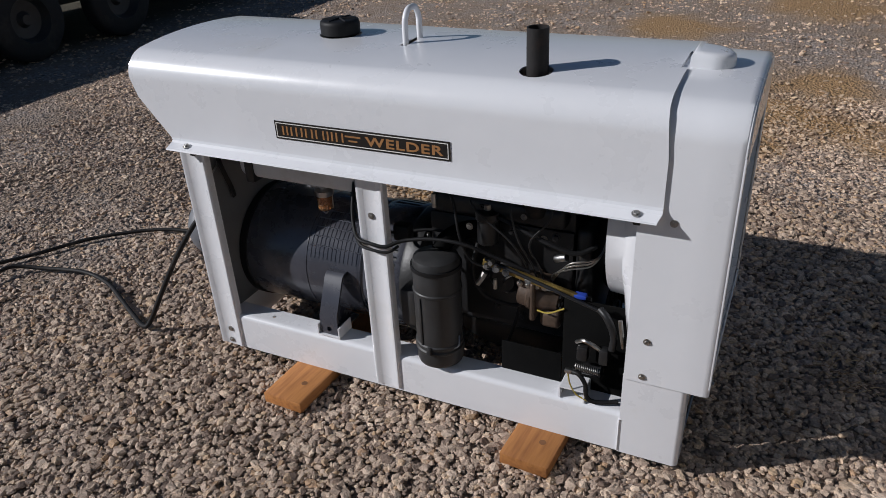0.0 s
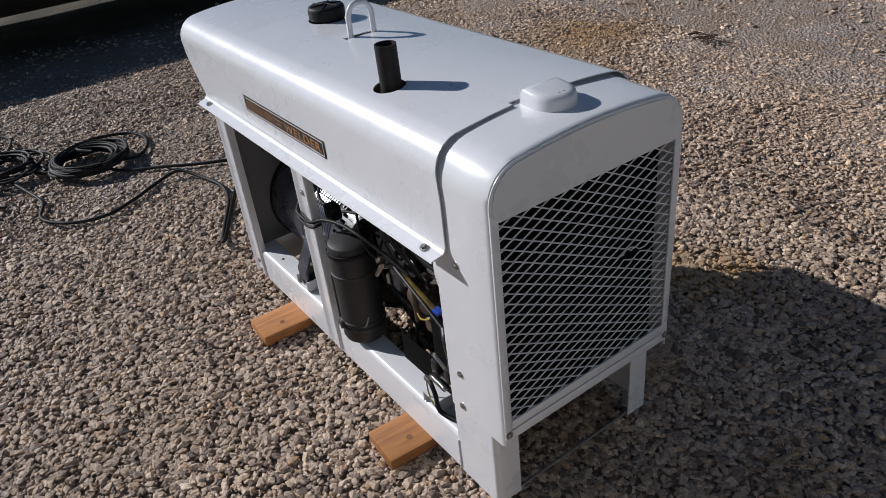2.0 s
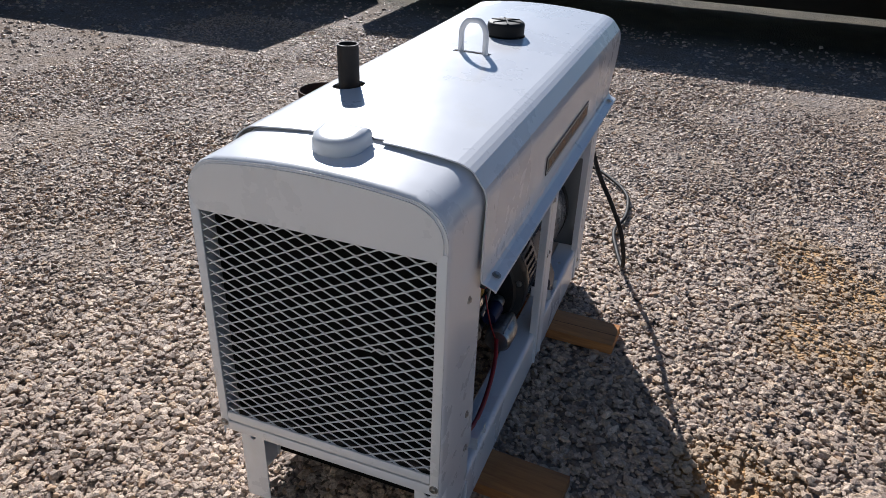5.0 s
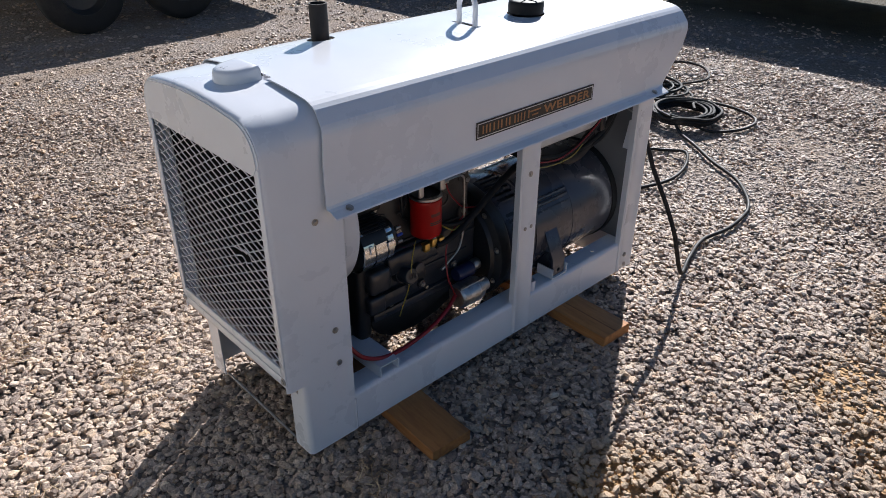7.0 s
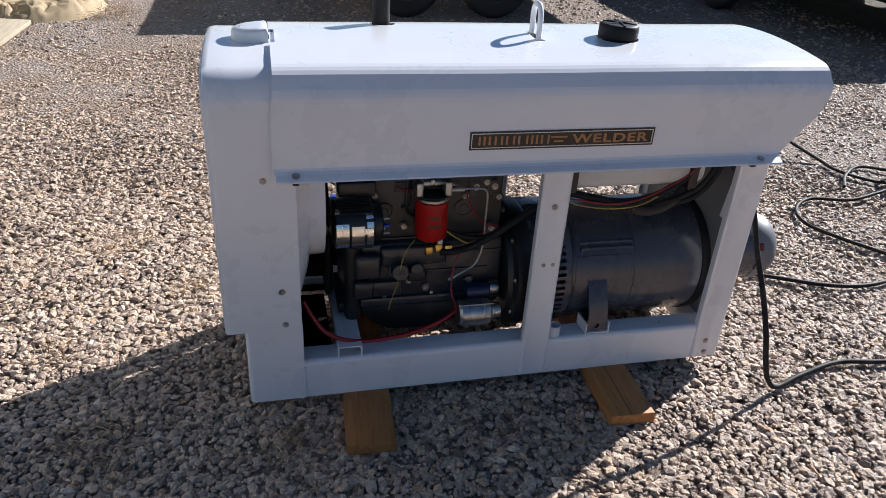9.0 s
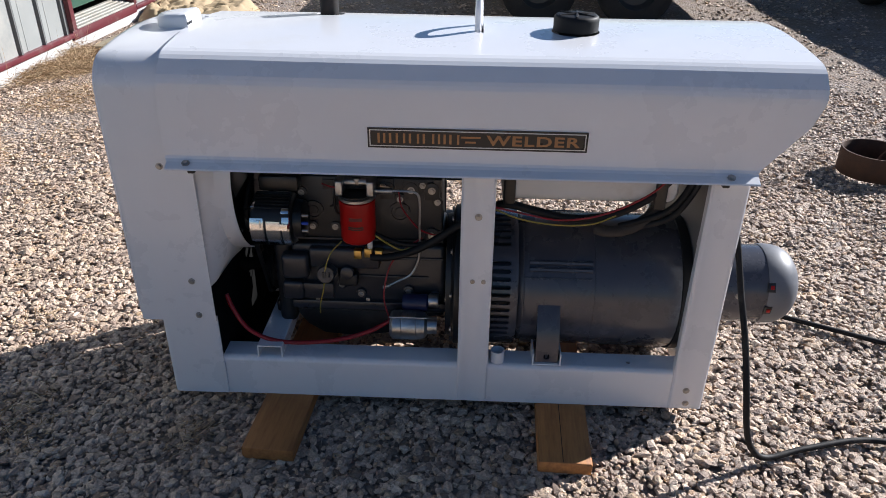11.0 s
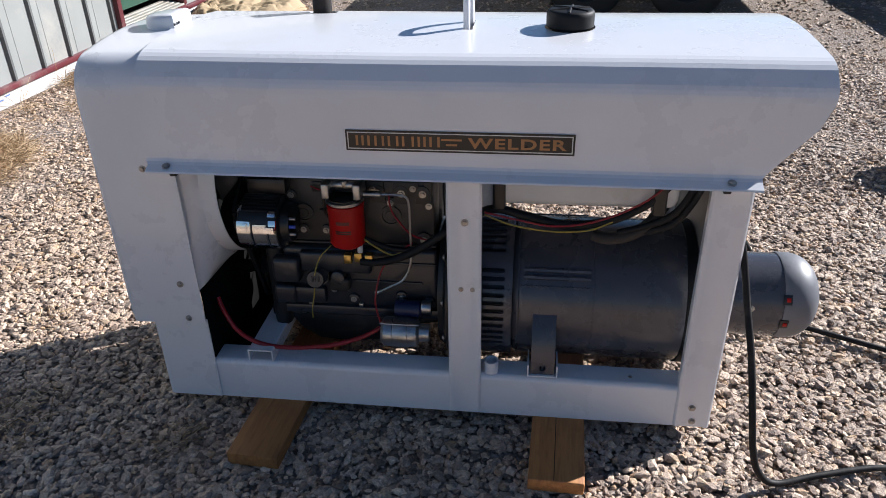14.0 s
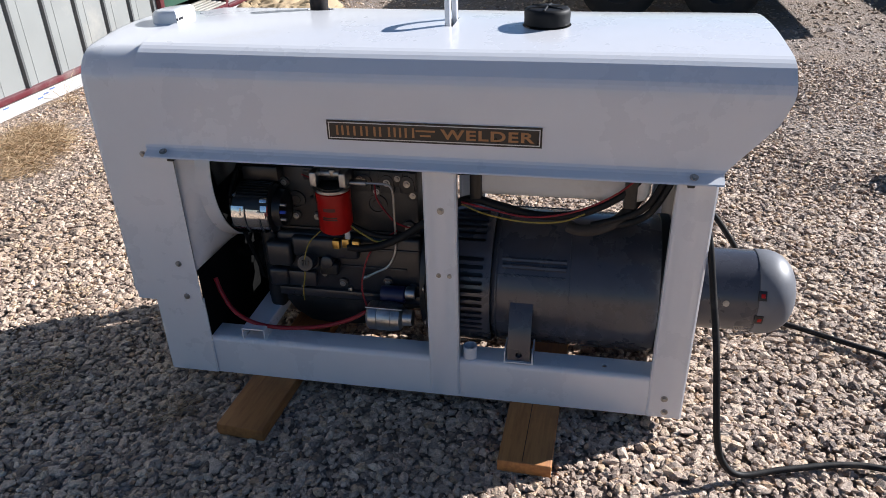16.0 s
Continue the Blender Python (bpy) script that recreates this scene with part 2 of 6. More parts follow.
def soil_mat():
    m, n, l, p = nodes_of("packed_gravel_and_soil")
    v = tex(n, l, "voronoi", 46)
    v2 = tex(n, l, "voronoi", 85)
    col = ramp(n, l, v.outputs["Color"], [(0.0, (0.234, 0.182, 0.161)), (0.35, (0.382, 0.321, 0.291)), (0.7, (0.486, 0.421, 0.386)), (1.0, (0.560, 0.497, 0.462))])
    col2 = ramp(n, l, v2.outputs["Color"], [(0.0, (0.295, 0.239, 0.200)), (1.0, (0.504, 0.434, 0.392))])
    big = tex(n, l, "noise", 0.8, 7, 0.65)
    f = ramp(n, l, big.outputs[0], [(0.4, (0, 0, 0)), (0.6, (1, 1, 1))])
    c = mixc(n, l, f.outputs[0], col.outputs[0], col2.outputs[0])
    edge = ramp(n, l, v.outputs["Distance"], [(0.0, (1.1, 1.1, 1.1)), (0.75, (0.45, 0.42, 0.38))])
    c = mixc(n, l, 0.8, c, mixc(n, l, 1.0, c, edge.outputs[0], "MULTIPLY"))
    soil = tex(n, l, "noise", 2.3, 8, 0.7, offset=(4, 4, 4))
    sf = ramp(n, l, soil.outputs[0], [(0.38, (0, 0, 0)), (0.64, (0.8, 0.8, 0.8))])
    c = mixc(n, l, sf.outputs[0], c, (0.24, 0.165, 0.105))
    c = mixc(n, l, 1.0, c, pale_side(n, l), "MULTIPLY")
    c = mixc(n, l, patches(n, l, CLAY_SPOTS), c, (0.42, 0.255, 0.118))
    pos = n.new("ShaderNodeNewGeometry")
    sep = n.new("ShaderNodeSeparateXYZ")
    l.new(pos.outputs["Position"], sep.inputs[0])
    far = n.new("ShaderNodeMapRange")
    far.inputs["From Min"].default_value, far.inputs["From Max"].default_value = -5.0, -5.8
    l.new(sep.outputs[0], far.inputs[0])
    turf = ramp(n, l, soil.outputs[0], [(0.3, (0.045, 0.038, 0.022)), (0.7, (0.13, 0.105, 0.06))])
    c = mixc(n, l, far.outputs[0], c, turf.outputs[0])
    l.new(c, p.inputs["Base Color"])
    p.inputs["Roughness"].default_value = 0.95
    inv = ramp(n, l, v.outputs["Distance"], [(0.0, (1, 1, 1)), (0.7, (0, 0, 0))])
    inv2 = ramp(n, l, v2.outputs["Distance"], [(0.0, (1, 1, 1)), (0.7, (0, 0, 0))])
    h = mixc(n, l, 0.35, inv.outputs[0], inv2.outputs[0])
    bump(n, l, p, h, 1.0, 0.02)
    return m


GRAVEL, SOIL = gravel_mat(), soil_mat()


# ---- building helpers ----
def part(name, bm, material, parent=None, label="", smooth=True, angle=38):
    me = bpy.data.meshes.new(name)
    bmesh.ops.recalc_face_normals(bm, faces=bm.faces)
    bm.to_mesh(me)
    bm.free()
    for mat in material if isinstance(material, (list, tuple)) else [material]:
        me.materials.append(mat)
    if smooth:
        me.polygons.foreach_set("use_smooth", [True] * len(me.polygons))
        me.set_sharp_from_angle(angle=radians(angle))
    ob = new(name, me)
    if parent:
        ob.parent = parent
    if label:
        ob["label"] = label
    return ob


def empty(name, label, category, group="", at=(0, 0, 0), kind=""):
    ob = new(name)
    ob.empty_display_size = 0.1
    ob.location = at
    return tagged(ob, label, category, group, kind)


def box(x0, x1, y0, y1, z0, z1, bev=0.0, bm=None, turn=None, seg=2):
    out = bm or bmesh.new()
    b = bmesh.new()
    bmesh.ops.create_cube(b, size=1)
    for v in b.verts:
        v.co = Vector(((x0 + x1) / 2 + v.co.x * (x1 - x0), (y0 + y1) / 2 + v.co.y * (y1 - y0), (z0 + z1) / 2 + v.co.z * (z1 - z0)))
    if bev:
        bmesh.ops.bevel(b, geom=b.edges[:], offset=bev, segments=seg, profile=0.5, affect="EDGES", clamp_overlap=True)
    if turn:
        bmesh.ops.transform(b, matrix=turn, verts=b.verts)
    join(out, b)
    return out


def join(bm, other):
    me = bpy.data.meshes.new("tmp")
    other.to_mesh(me)
    other.free()
    bm.from_mesh(me)
    bpy.data.meshes.remove(me)
    return bm


def lathe(profile, p0, axis, seg=32, bm=None):
    """Turns (distance along the axis, radius) rows round the axis that starts at p0."""
    bm = bm or bmesh.new()
    a = Vector(axis).normalized()
    u = a.orthogonal().normalized()
    w = a.cross(u)
    rings = []
    for d, r in profile:
        c = Vector(p0) + a * d
        if r < 1e-5:
            rings.append([bm.verts.new(c)])
        else:
            rings.append([bm.verts.new(c + (u * math.cos(k * 2 * math.pi / seg) + w * math.sin(k * 2 * math.pi / seg)) * r) for k in range(seg)])
    for a0, b0 in zip(rings, rings[1:]):
        if len(a0) == 1 and len(b0) == 1:
            continue
        for k in range(seg):
            j = (k + 1) % seg
            if len(a0) == 1:
                bm.faces.new((a0[0], b0[j], b0[k]))
            elif len(b0) == 1:
                bm.faces.new((a0[k], a0[j], b0[0]))
            else:
                bm.faces.new((a0[k], a0[j], b0[j], b0[k]))
    return bm


def cyl(p0, p1, r, seg=24, bev=0.0, bm=None, r1=None):
    p0, p1 = Vector(p0), Vector(p1)
    d = (p1 - p0).length
    r1 = r if r1 is None else r1
    if bev:
        prof = [(0, 0), (0, r - bev), (bev * 0.3, r - bev * 0.3), (bev, r), (d - bev, r1), (d - bev * 0.3, r1 - bev * 0.3), (d, r1 - bev), (d, 0)]
    else:
        prof = [(0, 0), (0, r), (d, r1), (d, 0)]
    return lathe(prof, p0, p1 - p0, seg, bm)


def smooth_path(pts, step=6):
    p = [Vector(q) for q in pts]
    p = [2 * p[0] - p[1]] + p + [2 * p[-1] - p[-2]]
    out = []
    for a, b, c, d in zip(p, p[1:], p[2:], p[3:]):
        for k in range(step):
            t = k / step
            out.append(0.5 * ((2 * b) + (c - a) * t + (2 * a - 5 * b + 4 * c - d) * t * t + (3 * b - a - 3 * c + d) * t ** 3))
    out.append(p[-2])
    return out


def sweep(pts, r, seg=8, step=6, bm=None, flat=1.0):
    """A round (or flattened) rod along a smooth line."""
    bm = bm or bmesh.new()
    line = smooth_path(pts, step)
    up = Vector((0, 0, 1))
    rings = []
    for i, q in enumerate(line):
        t = (line[min(i + 1, len(line) - 1)] - line[max(i - 1, 0)])
        t = t.normalized() if t.length > 1e-9 else Vector((1, 0, 0))
        if i == 0 and abs(t.z) > 0.9:
            up = Vector((1, 0, 0))
        s = t.cross(up)
        s = s.normalized() if s.length > 1e-6 else t.orthogonal().normalized()
        up = s.cross(t).normalized()
        rings.append([bm.verts.new(q + (s * math.cos(k * 2 * math.pi / seg) + up * math.sin(k * 2 * math.pi / seg) * flat) * r) for k in range(seg)])
    for a0, b0 in zip(rings, rings[1:]):
        for k in range(seg):
            j = (k + 1) % seg
            bm.faces.new((a0[k], a0[j], b0[j], b0[k]))
    bm.faces.new(rings[0][::-1])
    bm.faces.new(rings[-1])
    return bm


def sheet(rows, thick, bm=None):
    """A sheet of metal through rows of points, with a real thickness."""
    b = bmesh.new()
    vs = [[b.verts.new(p) for p in row] for row in rows]
    for r0, r1 in zip(vs, vs[1:]):
        for k in range(len(r0) - 1):
            b.faces.new((r0[k], r0[k + 1], r1[k + 1], r1[k]))
    bmesh.ops.recalc_face_normals(b, faces=b.faces)
    bmesh.ops.solidify(b, geom=b.faces[:], thickness=thick)
    return join(bm, b) if bm else b


def prism(outline, axis, lo, hi, bev=0.0, bm=None):
    """A flat plate: the outline's two coordinates are the other two axes, in order."""
    b = bmesh.new()
    def at(p, w):
        return Vector((w, p[0], p[1])) if axis == "x" else Vector((p[0], w, p[1])) if axis == "y" else Vector((p[0], p[1], w))
    f0 = b.faces.new([b.verts.new(at(p, lo)) for p in outline])
    r = bmesh.ops.extrude_face_region(b, geom=[f0])
    off = at((0, 0), hi - lo) - at((0, 0), 0)
    bmesh.ops.translate(b, vec=off, verts=[v for v in r["geom"] if isinstance(v, bmesh.types.BMVert)])
    bmesh.ops.recalc_face_normals(b, faces=b.faces)
    if bev:
        bmesh.ops.bevel(b, geom=b.edges[:], offset=bev, segments=2, profile=0.5, affect="EDGES", clamp_overlap=True)
    return join(bm, b) if bm else b


def cut(ob, cutters):
    """Cuts holes: the cutters' bodies are taken out of ob's mesh."""
    tools = []
    for b in cutters:
        me = bpy.data.meshes.new("cutter")
        bmesh.ops.recalc_face_normals(b, faces=b.faces)
        b.to_mesh(me)
        b.free()
        t = new("cutter", me)
        tools.append(t)
        md = ob.modifiers.new("cut", "BOOLEAN")
        md.operation, md.solver, md.object = "DIFFERENCE", "EXACT", t
    dg = bpy.context.evaluated_depsgraph_get()
    me = bpy.data.meshes.new_from_object(ob.evaluated_get(dg))
    ob.modifiers.clear()
    ob.data = me
    for t in tools:
        d = t.data
        bpy.data.objects.remove(t)
        bpy.data.meshes.remove(d)
    return ob


def bolt(parent, at, normal, r=0.009, name="bolt", mat=None):
    """A hexagon head on a washer."""
    nrm = Vector(normal).normalized()
    b = lathe([(0, 0), (0, r * 1.5), (0.002, r * 1.5), (0.002, 0)], at, nrm, 16)
    lathe([(0.002, r), (r * 0.75, r), (r * 0.9, r * 0.8), (r * 0.9, 0)], at, nrm, 6, b)
    return part(name, b, mat or STEEL, parent, "zinc-plated hexagon bolt")


# ---- ground ----
def ground():
    def axis(near, cells, far):
        a = np.linspace(-near, near, cells)
        g = near * np.geomspace(1.08, far / near, 26)
        return np.concatenate([-g[::-1], a, g])
    xs, ys = axis(5.0, 130, 400.0), axis(5.0, 130, 400.0)
    X, Y = np.meshgrid(xs, ys, indexing="ij")
    far = np.clip((np.hypot(X - 0.1, Y) - 1.5) / 1.2, 0, 1)
    Z = -0.013 + 0.007 * far + 0.006 * np.sin(X * 2.3 + Y) * np.cos(Y * 1.9) + 0.004 * np.sin(X * 6.1) * np.sin(Y * 5.3 + 1)
    co = np.stack([X, Y, Z], -1).reshape(-1, 3)
    nx, ny = len(xs), len(ys)
    i = np.arange(nx * ny).reshape(nx, ny)
    quads = np.stack([i[:-1, :-1], i[1:, :-1], i[1:, 1:], i[:-1, 1:]], -1).reshape(-1, 4)
    me = bpy.data.meshes.new("ground")
    me.from_pydata(co.tolist(), [], quads.tolist())
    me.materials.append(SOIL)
    ob = new("ground", me)
    return tagged(ob, "packed soil and fine crushed stone of a gravel yard", "ground", kind="structure")


ground()


def stones(name, label, count, x0, x1, y0, y1, size, seed, keep=None, shapes=28, corners=10):
    """Loose crushed stones as one mesh: many small angular bodies, each turned, flattened and sized at random."""
    rng = np.random.default_rng(seed)
    kinds = []
    for k in range(shapes):
        b = bmesh.new()
        spin = rng.uniform(0, 6.283)
        for c in range(corners):
            h = 1 - (2 * c + 1) / corners
            a = spin + c * 2.39996 + rng.uniform(-0.35, 0.35)
            d = np.array([math.sqrt(1 - h * h) * math.cos(a), math.sqrt(1 - h * h) * math.sin(a), h]) + rng.normal(size=3) * 0.13
            b.verts.new(d / (np.abs(d) ** 2.7).sum() ** (1 / 2.7) * rng.uniform(0.78, 0.99))
        r = bmesh.ops.convex_hull(b, input=b.verts)
        junk = [g for g in r["geom_interior"] if isinstance(g, bmesh.types.BMVert)]
        bmesh.ops.delete(b, geom=junk, context="VERTS")
        bmesh.ops.triangulate(b, faces=b.faces)
        b.verts.index_update()
        kinds.append((np.array([v.co[:] for v in b.verts]), np.array([[v.index for v in f.verts] for f in b.faces])))
        b.free()
    px, py = rng.uniform(x0, x1, count), rng.uniform(y0, y1, count)
    if keep is not None:
        ok = keep(px, py, rng.uniform(size=count))
        px, py = px[ok], py[ok]
    count = len(px)
    s = size * np.clip(rng.lognormal(-0.03, 0.40, count), 0.40, 2.1)
    which = rng.integers(0, shapes, count)
    q = rng.normal(size=(count, 3)) * np.array([0.17, 0.17, 3.0])
    dims = np.stack([s * rng.uniform(0.85, 1.35, count), s * rng.uniform(0.65, 1.0, count), s * rng.uniform(0.38, 0.64, count)], -1)
    ca, sa = np.cos(q[:, 0]), np.sin(q[:, 0])
    cb, sb = np.cos(q[:, 1]), np.sin(q[:, 1])
    cc, sc = np.cos(q[:, 2]), np.sin(q[:, 2])
    one, nul = np.ones(count), np.zeros(count)
    rx = np.array([[one, nul, nul], [nul, ca, -sa], [nul, sa, ca]]).transpose(2, 0, 1)
    ry = np.array([[cb, nul, sb], [nul, one, nul], [-sb, nul, cb]]).transpose(2, 0, 1)
    rz = np.array([[cc, -sc, nul], [sc, cc, nul], [nul, nul, one]]).transpose(2, 0, 1)
    rot = rz @ ry @ rx
    lift = rng.uniform(-0.45, 0.50, count) * dims[:, 2] - 0.005
    verts, tris, base = [], [], 0
    for k, (kv, kf) in enumerate(kinds):
        sel = np.where(which == k)[0]
        if not len(sel):
            continue
        v = np.einsum("nij,nvj->nvi", rot[sel], kv[None] * dims[sel][:, None, :])
        v[:, :, 0] += px[sel][:, None]
        v[:, :, 1] += py[sel][:, None]
        v[:, :, 2] += lift[sel][:, None]
        v[:, :, 2] = np.minimum(v[:, :, 2], 0.031)
        verts.append(v.reshape(-1, 3))
        f = kf[None] + (np.arange(len(sel)) * len(kv))[:, None, None] + base
        tris.append(f.reshape(-1, 3))
        base += len(sel) * len(kv)
    verts, tris = np.concatenate(verts).astype(np.float32), np.concatenate(tris).astype(np.int32)
    me = bpy.data.meshes.new(name)
    me.vertices.add(len(verts))
    me.vertices.foreach_set("co", verts.ravel())
    me.loops.add(tris.size)
    me.loops.foreach_set("vertex_index", tris.ravel())
    me.polygons.add(len(tris))
    me.polygons.foreach_set("loop_start", np.arange(0, tris.size, 3, dtype=np.int32))
    me.polygons.foreach_set("use_smooth", np.zeros(len(tris), dtype=bool))
    me.update(calc_edges=True)
    me.materials.append(GRAVEL)
    return tagged(new(name, me), label, "gravel", kind="stuff")


def thin_on_clay(px, py, u):
    d = np.ones_like(px)
    for x, y, r in CLAY_SPOTS:
        d = np.minimum(d, 0.14 + 0.86 * np.clip(np.hypot(px - x, py - y) / r, 0, 1))
    return u < d


def near_ring(px, py, u):
    inner = (px > -1.8) & (px < 1.95) & (py > -1.4) & (py < 1.55)
    far = np.hypot(px, py)
    return ~inner & ((px < 1.95) | (py < -0.5)) & thin_on_clay(px, py, u * np.clip((far - 1.0) / 1.6, 1.0, 1.25))


stones("gravel", "loose grey and tan crushed limestone gravel", 82000, -1.8, 1.95, -1.4, 1.55, 0.0102, 3, thin_on_clay, corners=11)
stones("gravel", "grey crushed gravel spread over the yard", 235000, -4.4, 3.1, -4.0, 3.4, 0.0107, 5, near_ring, corners=7)


def outer_band(px, py, u):
    inner = (px > -4.4) & (px < 3.1) & (py > -4.0) & (py < 3.4)
    return ~inner & (px > -5.4 - 0.5 * u) & (px < 3.1 + 20 * (py > 1.2)) & thin_on_clay(px, py, u)


stones("gravel", "sparse crushed stone at the edge of the yard", 36000, -6.2, 4.0, -7.0, 8.5, 0.0150, 9, outer_band, corners=8)


# ---- the welding machine ----
welder = empty("welding_machine", "white engine-driven welding machine with open sides standing on two timbers", "welder")

RAIL_Z0, RAIL_Z1 = 0.040, 0.172


def side_rail(s):
    """Bent sheet channel along one side: a tall web with a rounded top flange turned inwards."""
    prof = [(0.280, RAIL_Z0), (0.280, RAIL_Z1 - 0.016)]
    prof += [(0.280 - 0.016 * (1 - math.cos(a)), RAIL_Z1 - 0.016 + 0.016 * math.sin(a)) for a in np.linspace(0.3, math.pi / 2, 5)]
    prof += [(0.205, RAIL_Z1), (0.201, RAIL_Z1 - 0.004), (0.201, RAIL_Z1 - 0.03)]
    rows = [[(x, s * y, z) for y, z in prof] for x in np.linspace(-0.795, 0.60, 12)]
    ob = part("side_rail", sheet(rows, 0.004), WHITE, welder)
    cut(ob, [cyl((-0.585, s * 0.243, 0.1), (-0.585, s * 0.243, 0.2), 0.007, 12)])
    ob.data.polygons.foreach_set("use_smooth", [True] * len(ob.data.polygons))
    ob.data.set_sharp_from_angle(angle=radians(40))
    return ob


def corner_leg(s):
    """Corner plate below the radiator shell: a folded sheet that stands on the ground side and front."""
    out = []
    for k in range(7):
        a = k / 6 * math.pi / 2
        out.append((0.735 + 0.015 * math.sin(a), 0.268 + 0.015 * math.cos(a)))
    plan = [(0.588, 0.283)] + out + [(0.750, 0.207)]
    rows = [[(x, s * y, z) for x, y in plan] for z in (0.040, 0.12, 0.2, 0.31)]
    ob = part("corner_leg", sheet(rows, 0.004), WHITE, welder)
    cut(ob, [cyl((0.7, s * 0.240, 0.252), (0.8, s * 0.240, 0.252), 0.008, 14)])
    # weld seam to the rail
    part("weld_bead", sweep([(0.588, s * 0.2835, z) for z in np.linspace(0.046, 0.155, 6)], 0.0035, 6, 3), WHITE, welder)
    return ob


def post(x0, x1, s, z0, z1, lean=0.0):
    """Formed sheet post: raised flanges on both edges, a shallow channel between."""
    w = x1 - x0
    prof = [(0.0, 0.262), (0.0, 0.284), (0.005, 0.288), (0.013, 0.288), (0.020, 0.283), (w - 0.020, 0.283), (w - 0.013, 0.288), (w - 0.005, 0.288), (w, 0.284), (w, 0.262)]
    rows = [[(x0 + px + lean * (z - z0), s * py, z) for px, py in prof] for z in np.linspace(z0, z1, 6)]
    return part("post", sheet(rows, 0.003), WHITE, welder)


for s in (-1, 1):
    side_rail(s)
    corner_leg(s)
    post(-0.177, -0.090, s, 0.052, 0.80)
    post(-0.803, -0.708, s, 0.045, 0.80)
    bolt(welder, (-0.135, s * 0.2835, 0.645), (0, s, 0), 0.0065)
    bolt(welder, (-0.752, s * 0.2835, 0.108), (0, s, 0), 0.0065)
    bolt(welder, (-0.757, s * 0.2835, 0.062), (0, s, 0), 0.0065)
for x in (-0.125, -0.155):
    bolt(welder, (x, 0.2835, 0.452), (0, 1, 0), 0.0045)

# front bottom bar between the legs
part("front_crossbar", box(0.738, 0.752, -0.207, 0.207, 0.280, 0.312, 0.003), WHITE, welder)
part("front_gap_plate", box(0.728, 0.737, -0.157, 0.157, 0.264, 0.300, 0.003), BLACK, welder)
part("rear_crossbar", box(-0.795, -0.775, -0.279, 0.279, RAIL_Z0, RAIL_Z1, 0.004), WHITE, welder)
part("bottom_edge_rod", cyl((0.742, -0.205, 0.045), (0.742, 0.205, 0.045), 0.004, 8), STEEL, welder)


# radiator shell
def arch(w, top, side, n=9, crown=0.014, r=0.085, bends=()):
    """Half-round-shouldered outline from the bottom of one side over the top to the other (y, z)."""
    cy, cz = w - r, top - crown - r
    half = [(w, side)]
    half += [(w, z) for z in np.linspace(side, cz, 4)[1:]]
    end = math.pi / 2 - 0.155
    if bends:
        half += [(cy + r * math.sin(radians(b)), cz + r * math.cos(radians(b))) for b in bends]
    else:
        half += [(cy + r * math.cos(a), cz + r * math.sin(a)) for a in np.linspace(0, end, n)[1:]]
    y1, z1 = half[-1]
    half += [(y1 * (1 - k), z1 + (top - z1) * (1 - (1 - k) ** 2)) for k in np.linspace(0, 1, 6)[1:]]
    return [(-y, z) for y, z in half[:-1]] + [half[-1]] + [(y, z) for y, z in half[:-1][::-1]]


shell_out = arch(0.288, 1.053, 0.298)
rows = []
for x, w in ((0.590, 0.0), (0.65, 0.0), (0.72, 0.0), (0.785, 0.0), (0.797, 0.002), (0.802, 0.007)):
    back = 0.011 * max(0.0, (0.72 - x) / 0.13)   # the shell widens a little under the hood on its far side
    rows.append([(x, y * (1 - w / 0.288) + (back * min(1, max(0, (z - 0.80) / 0.06)) if y > 0.2 else 0), z - (w if z > 0.9 else 0) + (0.4 * back if z > 1.0 else 0)) for y, z in shell_out])
shell = part("radiator_shell", sheet(rows, 0.003), WHITE, welder, "white radiator shell with rounded shoulders")
cut(shell, [box(0.645, 0.710, -0.036, 0.036, 0.9, 1.2)])

# front face: side strips, header panel and bottom strip butt together round the opening
GX0, GX1, GY, GZ0, GZ1 = 0.797, 0.803, 0.264, 0.372, 0.917
part("front_side_strip", box(GX0, GX1, -0.2855, -GY, 0.320, 0.935, 0.002), WHITE, shell)
part("front_side_strip", box(GX0, GX1, GY, 0.2855, 0.320, 0.935, 0.002), WHITE, shell)
part("front_bottom_strip", box(GX0, GX1, -GY, GY, 0.347, GZ0, 0.002), WHITE, shell)
up = [(y * 0.962, 0.9355 + (z - 0.9355) * 0.905) for y, z in arch(0.288, 1.053, 0.9355)]
part("front_header", prism([(0.2855, 0.9352), *[(y, z) for y, z in arch(0.2855, 1.0485, 0.9353)][::-1], (-0.2855, 0.9352)][1:-1], "x", GX0 - 0.001, GX1 - 0.002), WHITE, shell)
part("front_header_panel", prism([(-GY, GZ1), (GY, GZ1), *up[::-1]], "x", GX1 - 0.002, GX1 + 0.0015), WHITE, shell)
part("front_lower_lip", box(0.780, 0.801, -0.279, 0.279, 0.312, 0.340, 0.003), WHITE, shell)
for s in (-1, 1):
    bolt(shell, (0.803, s * 0.2755, 0.336), (1, 0, 0), 0.007)
    bolt(shell, (0.640, s * 0.2885, 0.428), (0, s, 0), 0.0062)
    bolt(shell, (0.636, s * 0.2885, 0.318), (0, s, 0), 0.0062)
    bolt(shell, (0.672, s * 0.2885, 0.764), (0, s, 0), 0.0062)


